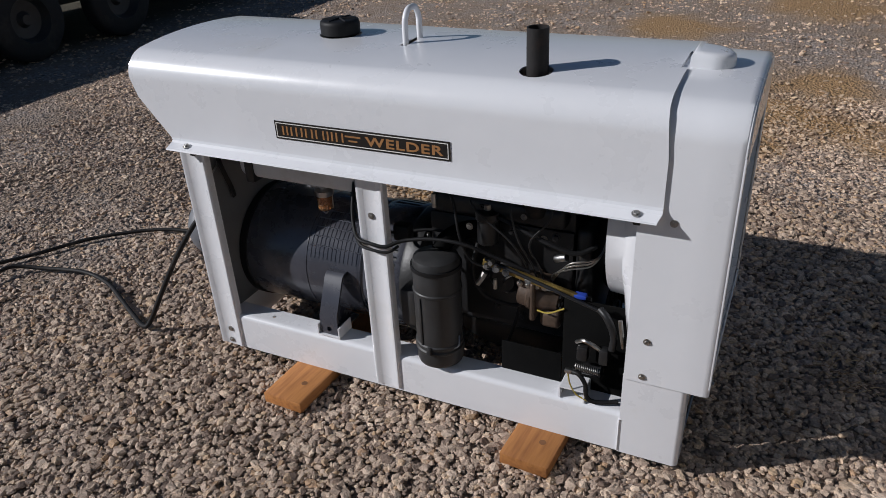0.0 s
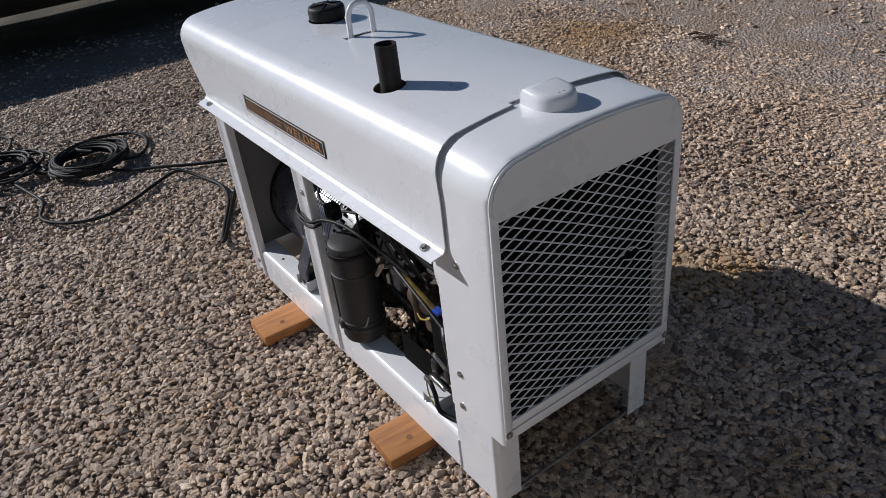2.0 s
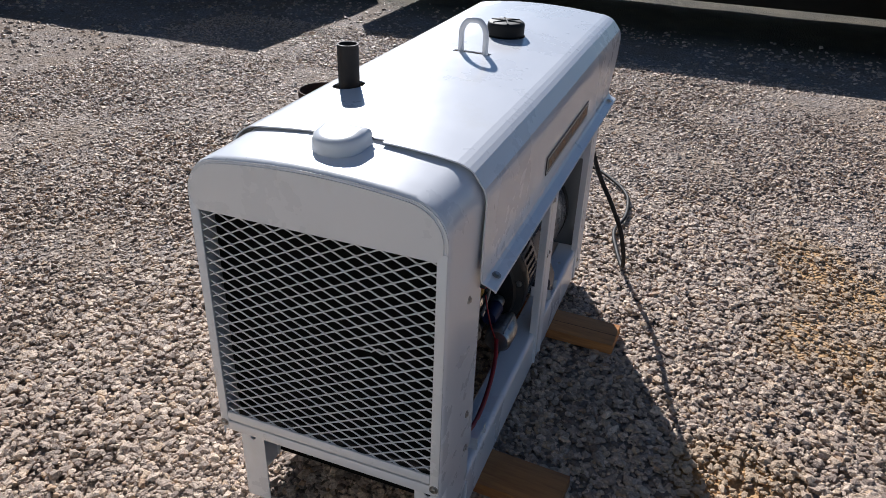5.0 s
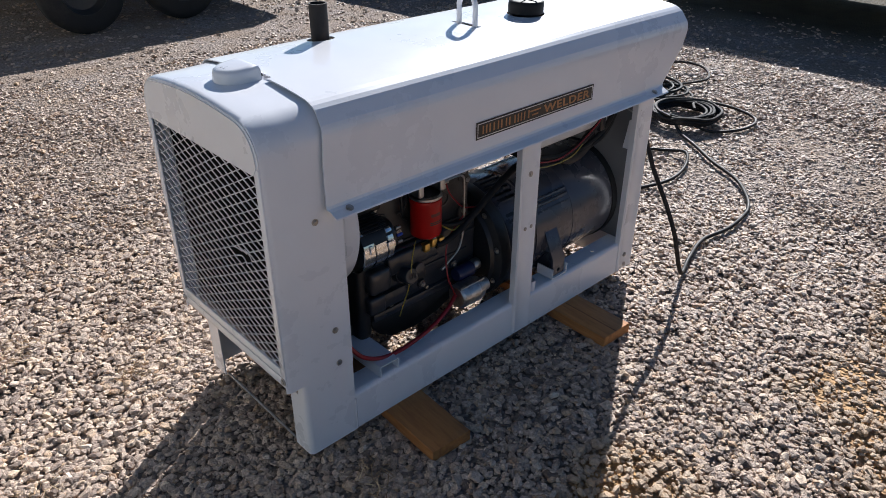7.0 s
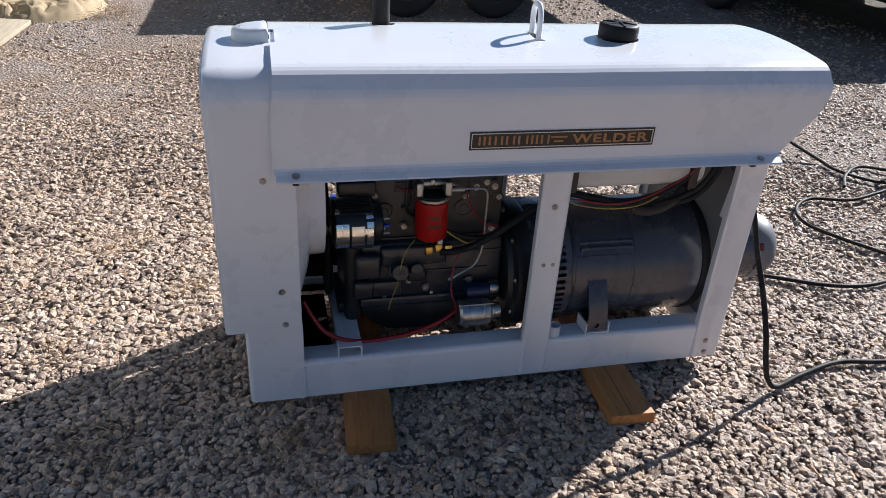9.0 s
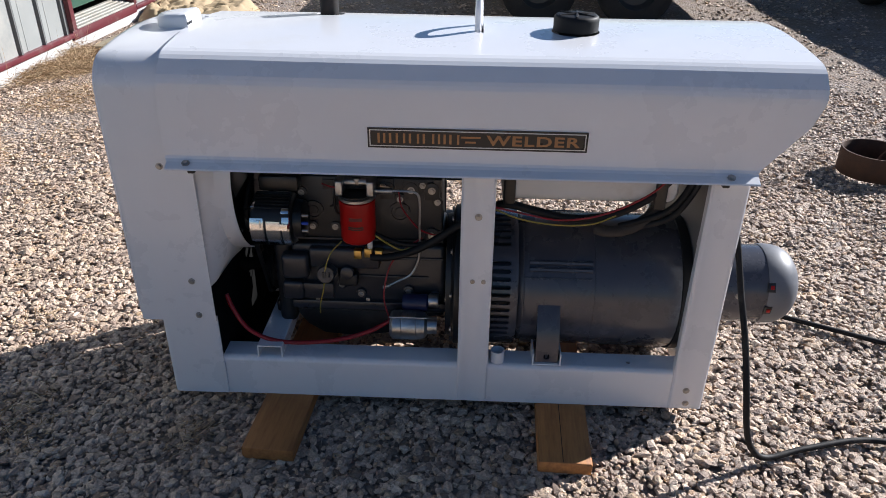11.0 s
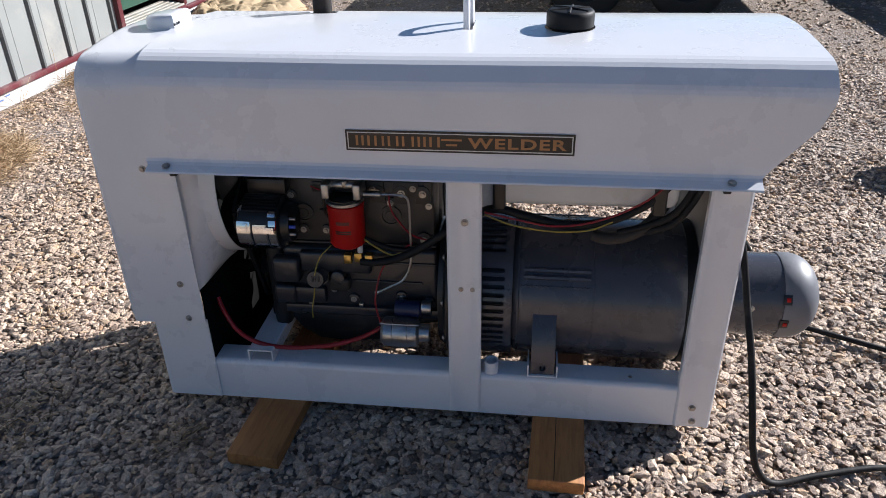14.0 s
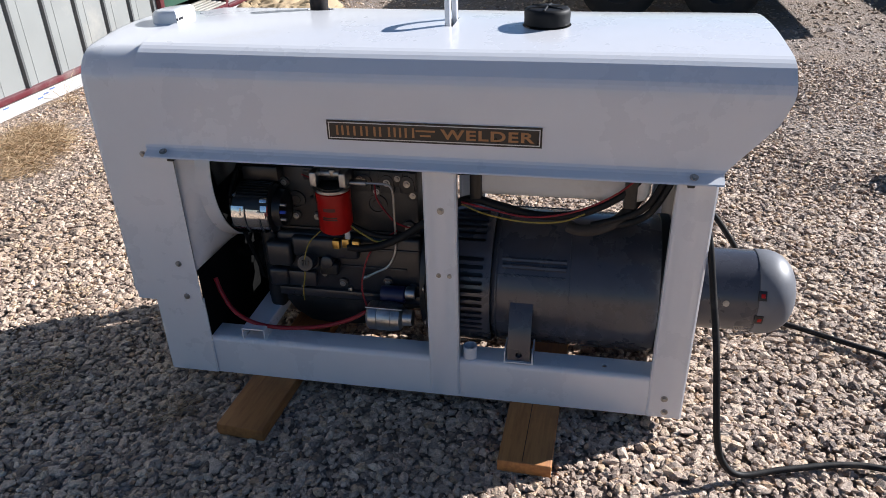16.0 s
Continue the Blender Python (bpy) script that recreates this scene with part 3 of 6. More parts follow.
def grille():
    """Expanded metal: wavy strands that touch their neighbours at the knots."""
    bm = bmesh.new()
    pitch, h = 2 * GY / 10.0, 0.0138
    n = int((GZ1 - GZ0) / h) + 2
    rng = random.Random(4)
    def bent(y, z):
        d = math.hypot((y - 0.135) / 0.05, (z - 0.655) / 0.022)
        return max(0.0, 1 - d)
    for i in range(n):
        c = GZ0 - 0.004 + i * h
        steps = 10 * 8
        prev = None
        for k in range(steps + 1):
            y = -GY + 2 * GY * k / steps
            ph = 2 * math.pi * (y / pitch) + (math.pi if i % 2 else 0)
            wv = max(-0.9, min(0.9, math.asin(math.sin(ph)) * 2 / math.pi)) / 0.9
            z = c + 0.5 * h * wv
            dn = bent(y, z)
            z += 0.010 * dn * (1 if i % 2 else -1)
            z = min(max(z, GZ0 - 0.008), GZ1 + 0.008)
            x = 0.795 - 0.012 * dn + 0.0012 * wv
            q = [bm.verts.new((x + dx, y, z + dz)) for dx, dz in ((0.0009, -0.0016), (0.0013, 0.0012), (-0.0009, 0.0017), (-0.0013, -0.0011))]
            if prev:
                for a in range(4):
                    bm.faces.new((prev[a], prev[(a + 1) % 4], q[(a + 1) % 4], q[a]))
            prev = q
    return part("grille_mesh", bm, WHITE, shell, "white expanded-metal grille with a small dent")


grille()
# Matt black of the core and hoses, also of sheets added as shade.
CORE_SHADE = stuff_mat("core_shade_black", (0.008, 0.008, 0.008), 0.85, 0, 0.2, 20, 0.4)
# radiator core behind the grille
part("radiator_core", box(0.665, 0.760, -0.262, 0.262, 0.36, 0.955, 0.004), CORE_SHADE, welder)
part("radiator_bottom_tank", box(0.655, 0.768, -0.262, 0.262, 0.318, 0.358, 0.008), BLACK, welder)


# cap cover on the shell: a D-shaped pressed box
def cap_cover():
    bm = bmesh.new()
    def outline(k):
        pts = [(0.662 + k, -0.054 + k), (0.694, -0.054 + k)]
        pts += [(0.704 + (0.056 - k) * math.sin(a), -(0.054 - k) * math.cos(a)) for a in np.linspace(0.15, math.pi - 0.15, 13)]
        pts += [(0.694, 0.054 - k), (0.662 + k, 0.054 - k)]
        return pts
    rings = []
    for z, k in ((1.046, 0.0), (1.075, 0.001), (1.083, 0.0035), (1.0875, 0.009), (1.089, 0.02)):
        rings.append([bm.verts.new((x - 0.027, y, z - 0.10 * (x - 0.70))) for x, y in outline(k)])
    for a0, b0 in zip(rings, rings[1:]):
        for k in range(len(a0)):
            j = (k + 1) % len(a0)
            bm.faces.new((a0[k], a0[j], b0[j], b0[k]))
    bm.faces.new(rings[-1])
    return part("filler_cover", bm, WHITE, shell, "white D-shaped radiator filler cover", angle=50)


cover = cap_cover()
for y in (-0.008, 0.006):
    part("rivet", lathe([(0, 0.0028), (0.0015, 0.002), (0.002, 0)], (0.708, y, 1.0845), (0, 0, 1), 10), STEEL, cover)
for y in (0.022, 0.034, 0.048):
    part("cover_slot", box(0.6335, 0.6355, y, y + 0.007, 1.064, 1.070), BLACK, cover)

# hood
HOOD_X0 = 0.634


def hood():
    lip_m = [(-0.332, 0.774), (-0.330, 0.778), (-0.303, 0.788), (-0.297, 0.794), (-0.2947, 0.801)]
    lip_p = [(0.3055, 0.801), (0.308, 0.794), (0.314, 0.788), (0.335, 0.778), (0.337, 0.774)]
    round_side, folded_side = arch(0.2945, 1.063, 0.808, n=22, r=0.080), arch(0.305, 1.063, 0.808, bends=(86, 79, 72, 65, 38, 29, 20, 10))
    mid = round_side[:len(round_side) // 2] + folded_side[len(folded_side) // 2:]
    prof = lip_m + mid + lip_p
    def rear(y, z):
        if z < 0.796:
            return -0.805
        if z < 0.92:
            return -0.805 - 0.105 * (z - 0.795) / 0.125
        if z < 0.99:
            return -0.910 - 0.016 * math.sin((z - 0.92) / 0.07 * math.pi / 2)
        return -0.926 + 0.006 * ((z - 0.99) / 0.07) ** 2
    rows = []
    for k in np.linspace(0, 1, 15):
        row = []
        for y, z in prof:
            wave = 0.0016 * math.sin(k * 9 + y * 5) * (1 if abs(y) < 0.2 else 0.5)
            front = HOOD_X0 + 0.012 * min(1, max(0, (1.03 - z) / 0.10)) if abs(y) < 0.31 else 0.640
            row.append((front + (rear(y, z) - front) * k, y, z + (wave if z > 0.9 else 0)))
        rows.append(row)
    ob = part("hood", sheet(rows, 0.003), WHITE, welder, "white sheet-steel hood with rounded shoulders and flared lips")
    holes = [cyl((0.302, -0.176, 0.9), (0.302, -0.176, 1.2), 0.041, 28), cyl((-0.372, 0.022, 0.9), (-0.372, 0.022, 1.2), 0.062, 32),
             box(-0.134, -0.112, -0.058, 0.055, 0.95, 1.2), box(0.620, 0.70, -0.075, 0.075, 0.95, 1.2)]
    cut(ob, holes)
    ob.data.polygons.foreach_set("use_smooth", [True] * len(ob.data.polygons))
    ob.data.set_sharp_from_angle(angle=radians(6))
    return ob


bonnet = hood()
for s in (-1, 1):
    for x in (0.590, -0.738):
        bolt(bonnet, (x, 0.321 if s > 0 else -0.314, 0.787), (0, s * 0.38, 0.92), 0.0068)
        part("hood_bracket", box(x - 0.009, x + 0.009, s * 0.29 - 0.010, s * 0.29 + 0.010, 0.750, 0.772, 0.003), BLACK, bonnet)


# lettering plate
def plate(s, x0, x1, z0, z1):
    """The plate reads along +x on one side of the hood and along -x on the other."""
    yy = 0.3068 if s > 0 else -0.2962
    holder = part("name_plate", box(min(x0, x1), max(x0, x1), yy - 0.0008, yy + 0.0008, z0, z1, 0.0), DECAL_BLACK, bonnet, "black name plate with gold lettering and white border")
    w, hgt = abs(x1 - x0), z1 - z0
    d = 1 if x1 > x0 else -1
    def bar(a0, a1, b0, b1, mat, name, lift=0.0014):
        xa, xb = x0 + d * a0, x0 + d * a1
        part(name, box(min(xa, xb), max(xa, xb), yy + s * 0.0008, yy + s * lift, z0 + b0, z0 + b1), mat, holder, smooth=False)
    e, t = 0.0045, 0.0022
    bar(e, w - e, e, e + t, DECAL_WHITE, "border")
    bar(e, w - e, hgt - e - t, hgt - e, DECAL_WHITE, "border")
    bar(e, e + t, e + t, hgt - e - t, DECAL_WHITE, "border")
    bar(w - e - t, w - e, e + t, hgt - e - t, DECAL_WHITE, "border")
    lo, hi = 0.013, hgt - 0.013
    # maker's word: plain upright gold bars of its size
    a = 0.024
    for wid in (0.019, 0.008, 0.023, 0.025, 0.028, 0.019, 0.024):
        if wid > 0.01:
            bar(a, a + 0.0055, lo, hi, DECAL_GOLD, "gold_bar")
            bar(a + wid - 0.0055, a + wid, lo, hi, DECAL_GOLD, "gold_bar")
        else:
            bar(a, a + 0.0058, lo, hi, DECAL_GOLD, "gold_bar")
        a += wid + 0.0085
    for b0, b1, a0, a1 in ((hgt * 0.57, hgt * 0.66, w * 0.425, w * 0.515), (hgt * 0.33, hgt * 0.42, w * 0.445, w * 0.495)):
        bar(a0, a1, b0, b1, DECAL_GOLD, "gold_bar")
    cu = bpy.data.curves.new("word", "FONT")
    cu.body, cu.size, cu.extrude, cu.space_character = "WELDER", 0.0345, 0.0004, 1.13
    cu.offset = 0.0009
    tmp = new("word", cu)
    me = bpy.data.meshes.new_from_object(tmp.evaluated_get(bpy.context.evaluated_depsgraph_get()))
    bpy.data.objects.remove(tmp)
    xs = [v.co.x for v in me.vertices]
    want = w * 0.425
    sc = want / (max(xs) - min(xs))
    me.transform(Matrix.Diagonal((sc, 1.0, 1, 1)))
    ob = new("lettering", me)
    me.materials.append(DECAL_GOLD)
    ob.parent = holder
    turn = Matrix(((d, 0, 0, x0 + d * (w * 0.545)), (0, 0, s, yy + s * 0.0012), (0, 1, 0, z0 + lo), (0, 0, 0, 1)))
    me.transform(turn)
    ob["label"] = "gold word WELDER"


plate(-1, -0.409, 0.123, 0.845, 0.8962)
plate(1, 0.140, -0.388, 0.836, 0.8865)

# lifting eye
part("lifting_eye", sweep([(-0.124, -0.036, 0.98), (-0.124, -0.036, 1.09), (-0.123, -0.034, 1.125), (-0.122, -0.018, 1.148), (-0.121, 0.002, 1.152), (-0.120, 0.022, 1.148), (-0.119, 0.037, 1.125), (-0.119, 0.039, 1.09), (-0.119, 0.039, 0.98)], 0.0085, 12, 6), WHITE, welder, "white bent-rod lifting eye")
# exhaust stack
part("exhaust_pipe", lathe([(0.0, 0.0265), (0.20, 0.0265), (0.20, 0.0225), (0.05, 0.0225), (0.05, 0)], (0.304, -0.172, 0.957), (0.0, -0.012, 1), 28), EXHAUST, welder, "blackened exhaust stack pipe")
# fuel cap
part("fuel_neck", cyl((-0.372, 0.022, 0.95), (-0.372, 0.022, 1.070), 0.044, 28), BLACK, welder)
fc = part("fuel_cap", lathe([(0, 0), (0, 0.054), (0.004, 0.058), (0.030, 0.0585), (0.038, 0.057), (0.042, 0.053), (0.0435, 0.045), (0.0435, 0)], (-0.372, 0.022, 1.062), (0, 0, 1), 40), RUBBER, welder, "black ribbed fuel cap")
for k in range(3):
    a = k * math.pi / 3 + 0.4
    dx, dy = math.cos(a), math.sin(a)
    part("cap_rib", sweep([(-0.372 - dx * 0.05, 0.022 - dy * 0.05, 1.1045), (-0.372, 0.022, 1.1075), (-0.372 + dx * 0.05, 0.022 + dy * 0.05, 1.1045)], 0.0032, 6, 4), RUBBER, fc)


# ---- generator end ----
GA = (0.02, 0.322)   # y and z of the shaft line
gen = part("generator", lathe([(0, 0.05), (0, 0.190), (0.008, 0.198), (0.03, 0.202), (0.474, 0.202), (0.476, 0.200), (0.476, 0.06)], (-0.255, *GA), (-1, 0, 0), 72), GREY_PAINT, welder, "dark grey painted generator housing")


def around(angle, r, x):
    """A point on a ring round the shaft; angle 0 is towards +y, 90 up."""
    a = radians(angle)
    return Vector((x, GA[0] + r * math.cos(a), GA[1] + r * math.sin(a)))


def bell():
    ob = part("vented_end_bell", lathe([(0, 0.208), (0.004, 0.210), (0.132, 0.210), (0.136, 0.207), (0.136, 0.200), (0, 0.200), (0, 0.208)], (-0.119, *GA), (-1, 0, 0), 72), GREY_PAINT, welder, "dark grey end bell with rows of cooling slots")
    cutters = []
    for lo, count in ((-23, 11), (55, 6), (128, 7), (190, 9)):
        for k in range(count):
            a = lo + k * 6.2
            c = around(a, 0.202, -0.188)
            m = Matrix.Translation(c) @ Matrix.Rotation(radians(a), 4, "X")
            cutters.append(box(-0.046, 0.046, -0.03, 0.03, -0.0062, 0.0062, 0.0055, turn=m))
    return cut(ob, cutters)


bell()
part("generator_core", lathe([(0, 0.0), (0, 0.19), (0.13, 0.19), (0.13, 0.0)], (-0.122, *GA), (-1, 0, 0), 40), ENGINE_DARK, welder)
# raised bars and stitched seams of the stator
for a in (35.5, 41):
    part("stator_bar", sweep([around(a, 0.2030, x) for x in np.linspace(-0.285, -0.462, 8)], 0.0078, 8, 2), GREY_PAINT, gen)
part("stator_seam", sweep([around(28 + 1.1 * (k % 2), 0.2025, -0.272 - k * 0.0065) for k in range(30)], 0.0028, 6, 1), GREY_PAINT, gen)
for a in (112, 121, 130, 139, 148):
    part("stator_seam", sweep([around(a + 0.7 * (k % 2), 0.2025, -0.272 - k * 0.0065) for k in range(30)], 0.0024, 6, 1), GREY_PAINT, gen)
for x in np.linspace(-0.285, -0.455, 12):
    part("stator_bar", sweep([around(a, 0.2023, x) for a in np.linspace(110, 160, 9)], 0.0016, 5, 1), GREY_PAINT, gen)
for x in (-0.268, -0.470):
    part("stator_ring", lathe([(0, 0.202), (0.0005, 0.2038), (0.0035, 0.2038), (0.004, 0.202)], (x, *GA), (-1, 0, 0), 72), GREY_PAINT, gen)
part("generator_rear_ring", lathe([(0, 0.201), (0.002, 0.2065), (0.028, 0.2065), (0.029, 0.200)], (-0.712, *GA), (-1, 0, 0), 72), RUBBER, gen)


def foot(s):
    """Bent flat-bar foot from the housing down into a saddle on the rail."""
    prof = [(0.150, 0.366), (0.196, 0.372), (0.212, 0.362), (0.268, 0.246), (0.270, 0.150)]
    rows = [[(x, s * y, z) for y, z in prof] for x in (-0.313, -0.345, -0.377)]
    ob = part("generator_foot", sheet(rows, 0.008), GREY_PAINT, welder, "dark grey bent steel foot")
    cut(ob, [cyl((-0.345, s * 0.24, 0.200), (-0.345, s * 0.30, 0.200), 0.009, 16)])
    part("foot_web", prism([(s * 0.12, 0.170), (s * 0.262, 0.170), (s * 0.262, 0.246), (s * 0.2, 0.25)], "x", -0.349, -0.341, 0.001), GREY_PAINT, welder)
    sad = [(-0.386, 0.215), (-0.386, 0.1765), (-0.304, 0.1765), (-0.304, 0.215)]
    part("foot_saddle", sheet([[(x, s * y, z) for x, z in sad] for y in (0.205, 0.24, 0.277)], 0.004), WHITE, welder)
    part("foot_plate", box(-0.375, -0.315, s * 0.14 if s > 0 else -0.26, 0.26 if s > 0 else -0.14, 0.1782, 0.186, 0.002), GREY_PAINT, welder)


foot(-1)
foot(1)
part("socket_tube", lathe([(0, 0.020), (0.038, 0.020), (0.038, 0.0165), (0.004, 0.0165), (0.004, 0)], (-0.205, 0.255, 0.172), (0, 0, 1), 24), WHITE, welder, "short white socket tube on the rail")

# exciter cover behind the rear panel
exc = part("exciter_cover", lathe([(0, 0.10), (0, 0.118), (0.235, 0.118)], (-0.752, *GA), (-1, 0, 0), 56), GREY_PAINT, welder, "grey painted exciter cover with a domed end")
dome = [(0, 0.1195), (0.004, 0.1212), (0.030, 0.1205)] + [(0.030 + 0.085 * math.sin(a), 0.1205 * math.cos(a) ** 0.75) for a in np.linspace(0.1, math.pi / 2 - 0.02, 12)] + [(0.115, 0.0)]
part("exciter_dome", lathe(dome, (-0.985, *GA), (-1, 0, 0), 56), stuff_mat("light_grey_paint", (0.16, 0.165, 0.182), 0.48, 0, 0.1, 10, 0.06, (0.1, 0.1, 0.1), 0.1), exc)
for a in (24, -11, 156, 191):
    c = around(a, 0.1205, -0.992)
    m = Matrix.Translation(c) @ Matrix.Rotation(radians(a), 4, "X")
    part("vent_window", box(-0.011, 0.011, -0.0022, 0.0022, -0.014, 0.014, 0.001, turn=m), BLACK, exc)
    part("brush_holder", box(-0.007, 0.004, 0.0022, 0.004, -0.006, 0.006, 0.001, turn=m), RED, exc)
for a in (10, 170):
    p0 = around(a, 0.118, -0.90)
    bolt(exc, tuple(p0), (0, math.cos(radians(a)), math.sin(radians(a))), 0.006)

# rear panel inside the frame
rp = part("rear_panel", box(-0.752, -0.744, -0.262, 0.262, 0.172, 0.80, 0.002), stuff_mat("grey_sheet", (0.13, 0.131, 0.135), 0.5, 0, 0.12, 5, 0.1, (0.10, 0.098, 0.095), 0.3), welder, "grey sheet-steel rear panel")
part("control_panel", prism([(-0.272, 0.803), (0.284, 0.803), (0.284, 0.93), (0.235, 1.0), (0.17, 1.032), (-0.17, 1.032), (-0.225, 1.0), (-0.272, 0.93)], "x", -0.752, -0.744, 0.001), rp.data.materials[0], welder, "grey sheet-steel control panel under the hood")
part("panel_brace", prism([(0.235, 0.56), (0.262, 0.56), (0.262, 0.67), (0.25, 0.67)], "x", -0.742, -0.715, 0.001), WHITE, welder)
part("stay_rod", cyl((-0.735, 0.12, 0.735), (-0.735, 0.262, 0.69), 0.003, 8), STEEL, welder)
part("stay_rod", cyl((-0.735, -0.255, 0.66), (-0.735, -0.17, 0.71), 0.003, 8), STEEL, welder)

part("panel_strap", sweep([(-0.735, -0.20, 0.745), (-0.728, -0.205, 0.70), (-0.722, -0.20, 0.66), (-0.728, -0.175, 0.60), (-0.735, -0.16, 0.56)], 0.010, 8, 5, flat=0.5), RUBBER, welder, "black strap hanging on the rear panel")

# fuel tank under the hood
tank = part("fuel_tank", box(-0.66, -0.205, -0.205, 0.205, 0.655, 0.965, 0.03, seg=4), WHITE_DULL, welder, "off-white fuel tank under the hood")
for x in (-0.215, -0.61):
    part("tank_strap", box(x - 0.016, x + 0.016, -0.212, 0.212, 0.645, 0.97, 0.006), BLACK, tank)
for s in (-1, 1):
    part("tank_rail", box(-0.70, -0.19, s * 0.215 - 0.012, s * 0.215 + 0.012, 0.742, 0.775, 0.002), BLACK, welder)
bowl = part("sediment_bowl", lathe([(0, 0), (0, 0.018), (0.006, 0.025), (0.05, 0.026), (0.05, 0.023), (0.01, 0.022), (0.006, 0)], (-0.415, -0.105, 0.540), (0, 0, 1), 24), CLEAR_BOWL, welder, "amber glass fuel sediment bowl")
part("bowl_head", lathe([(0, 0.028), (0.006, 0.031), (0.018, 0.031), (0.022, 0.014), (0.05, 0.012), (0.05, 0)], (-0.415, -0.105, 0.590), (0, 0, 1), 24), ALU, bowl)
part("bowl_bail", sweep([(-0.444, -0.105, 0.595), (-0.442, -0.105, 0.55), (-0.43, -0.105, 0.53), (-0.415, -0.105, 0.525), (-0.40, -0.105, 0.55), (-0.388, -0.105, 0.55), (-0.386, -0.105, 0.595)], 0.002, 6, 4), STEEL, bowl)
part("fuel_tap", cyl((-0.46, -0.105, 0.614), (-0.41, -0.105, 0.614), 0.006, 10), STEEL, bowl)
part("fuel_pipe", sweep([(-0.385, -0.105, 0.62), (-0.31, -0.12, 0.63), (-0.25, -0.17, 0.60), (-0.21, -0.2, 0.56), (-0.12, -0.19, 0.55), (0.02, -0.15, 0.56), (0.2, -0.16, 0.5)], 0.005, 8, 6), RUBBER, welder)

# ---- engine ----
eng = part("engine_block", box(-0.045, 0.400, -0.105, 0.135, 0.245, 0.475, 0.012, seg=3), ENGINE, welder, "grey cast-iron engine block")
# Upper block in two halves, the air-cleaner half darker than the filter half.
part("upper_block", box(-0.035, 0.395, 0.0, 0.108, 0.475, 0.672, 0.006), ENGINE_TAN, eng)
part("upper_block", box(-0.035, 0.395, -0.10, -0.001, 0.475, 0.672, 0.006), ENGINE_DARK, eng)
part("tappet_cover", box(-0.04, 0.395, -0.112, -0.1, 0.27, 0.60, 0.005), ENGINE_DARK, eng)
part("cylinder_head", box(-0.030, 0.400, -0.10, 0.10, 0.674, 0.785, 0.01), ENGINE, eng)
part("rocker_cover", box(-0.005, 0.375, -0.07, 0.07, 0.787, 0.865, 0.02, seg=4), ENGINE_DARK, eng)
part("block_ledge", box(-0.050, 0.405, 0.131, 0.150, 0.262, 0.290, 0.004), ENGINE, eng)
part("block_ledge", box(0.28, 0.39, 0.128, 0.156, 0.300, 0.352, 0.006), ENGINE, eng)
part("front_boss", box(0.345, 0.425, 0.128, 0.172, 0.372, 0.452, 0.014, seg=3), ENGINE, eng)
part("front_boss", box(0.365, 0.428, 0.128, 0.166, 0.300, 0.360, 0.01, seg=3), ENGINE, eng)
part("mid_step", box(0.14, 0.345, 0.130, 0.158, 0.405, 0.470, 0.01, seg=3), ENGINE, eng)
part("timing_case", box(0.400, 0.452, -0.12, 0.140, 0.20, 0.62, 0.02, seg=3), ENGINE_DARK, eng)
sump = [(0.398, 0.262), (-0.045, 0.262), (-0.045, 0.235), (0.02, 0.225), (0.06, 0.190), (0.12, 0.165), (0.22, 0.150), (0.32, 0.158), (0.37, 0.19), (0.398, 0.23)]
part("sump", prism(sump, "y", -0.10, 0.128, 0.008), BLACK, eng, "black oil sump")
fly = part("flywheel_housing", lathe([(0, 0), (0, 0.21), (0.012, 0.216), (0.05, 0.214), (0.06, 0.19), (0.075, 0.185), (0.075, 0)], (-0.125, *GA), (1, 0, 0), 56), ENGINE_DARK, welder, "black flywheel housing")
for k in range(10):
    a = k * 36 + 12
    p0 = around(a, 0.200, -0.068)
    bolt(fly, tuple(p0), (1, 0, 0), 0.007)
# core plugs, bosses and bolts on the block face
for x, z, r in ((0.085, 0.570, 0.030), (0.33, 0.570, 0.028)):
    part("core_plug", lathe([(0, r), (0.006, r), (0.006, r * 0.80), (0.002, r * 0.75), (0.002, r * 0.5), (0.004, r * 0.42), (0.004, 0)], (x, 0.108, z), (0, 1, 0), 28), ENGINE_TAN, eng)
for x, z in ((0.083, 0.612), (0.02, 0.655), (-0.022, 0.605), (0.335, 0.520), (0.27, 0.52), (0.13, 0.65), (0.36, 0.625)):
    part("boss", lathe([(0, 0.015), (0.007, 0.015), (0.009, 0.011), (0.009, 0)], (x, 0.1078, z), (0, 1, 0), 20), ENGINE_TAN, eng)
    bolt(eng, (x, 0.1165, z), (0, 1, 0), 0.006)
for x0, x1, z0, z1 in ((0.005, 0.075, 0.628, 0.672), (0.10, 0.145, 0.635, 0.672), (-0.032, -0.010, 0.632, 0.672), (-0.03, 0.012, 0.482, 0.515), (0.245, 0.30, 0.635, 0.665)):
    part("cast_pad", box(x0, x1, 0.106, 0.1135, z0, z1, 0.003), ENGINE_TAN, eng)
for x, z in ((0.118, 0.632), (0.052, 0.632), (-0.006, 0.632), (-0.006, 0.492)):
    arch_pad = [(x - 0.021, z - 0.022), (x + 0.021, z - 0.022)] + [(x + 0.021 * math.cos(a), z + 0.010 + 0.021 * math.sin(a)) for a in np.linspace(0, math.pi, 9)]
    part("arched_pad", prism(arch_pad, "y", 0.106, 0.1165, 0.002), ENGINE_TAN, eng)
    bolt(eng, (x, 0.1165, z + 0.008), (0, 1, 0), 0.007)
part("block_rib", box(-0.04, 0.395, 0.106, 0.116, 0.476, 0.4835, 0.002), ENGINE_TAN, eng)
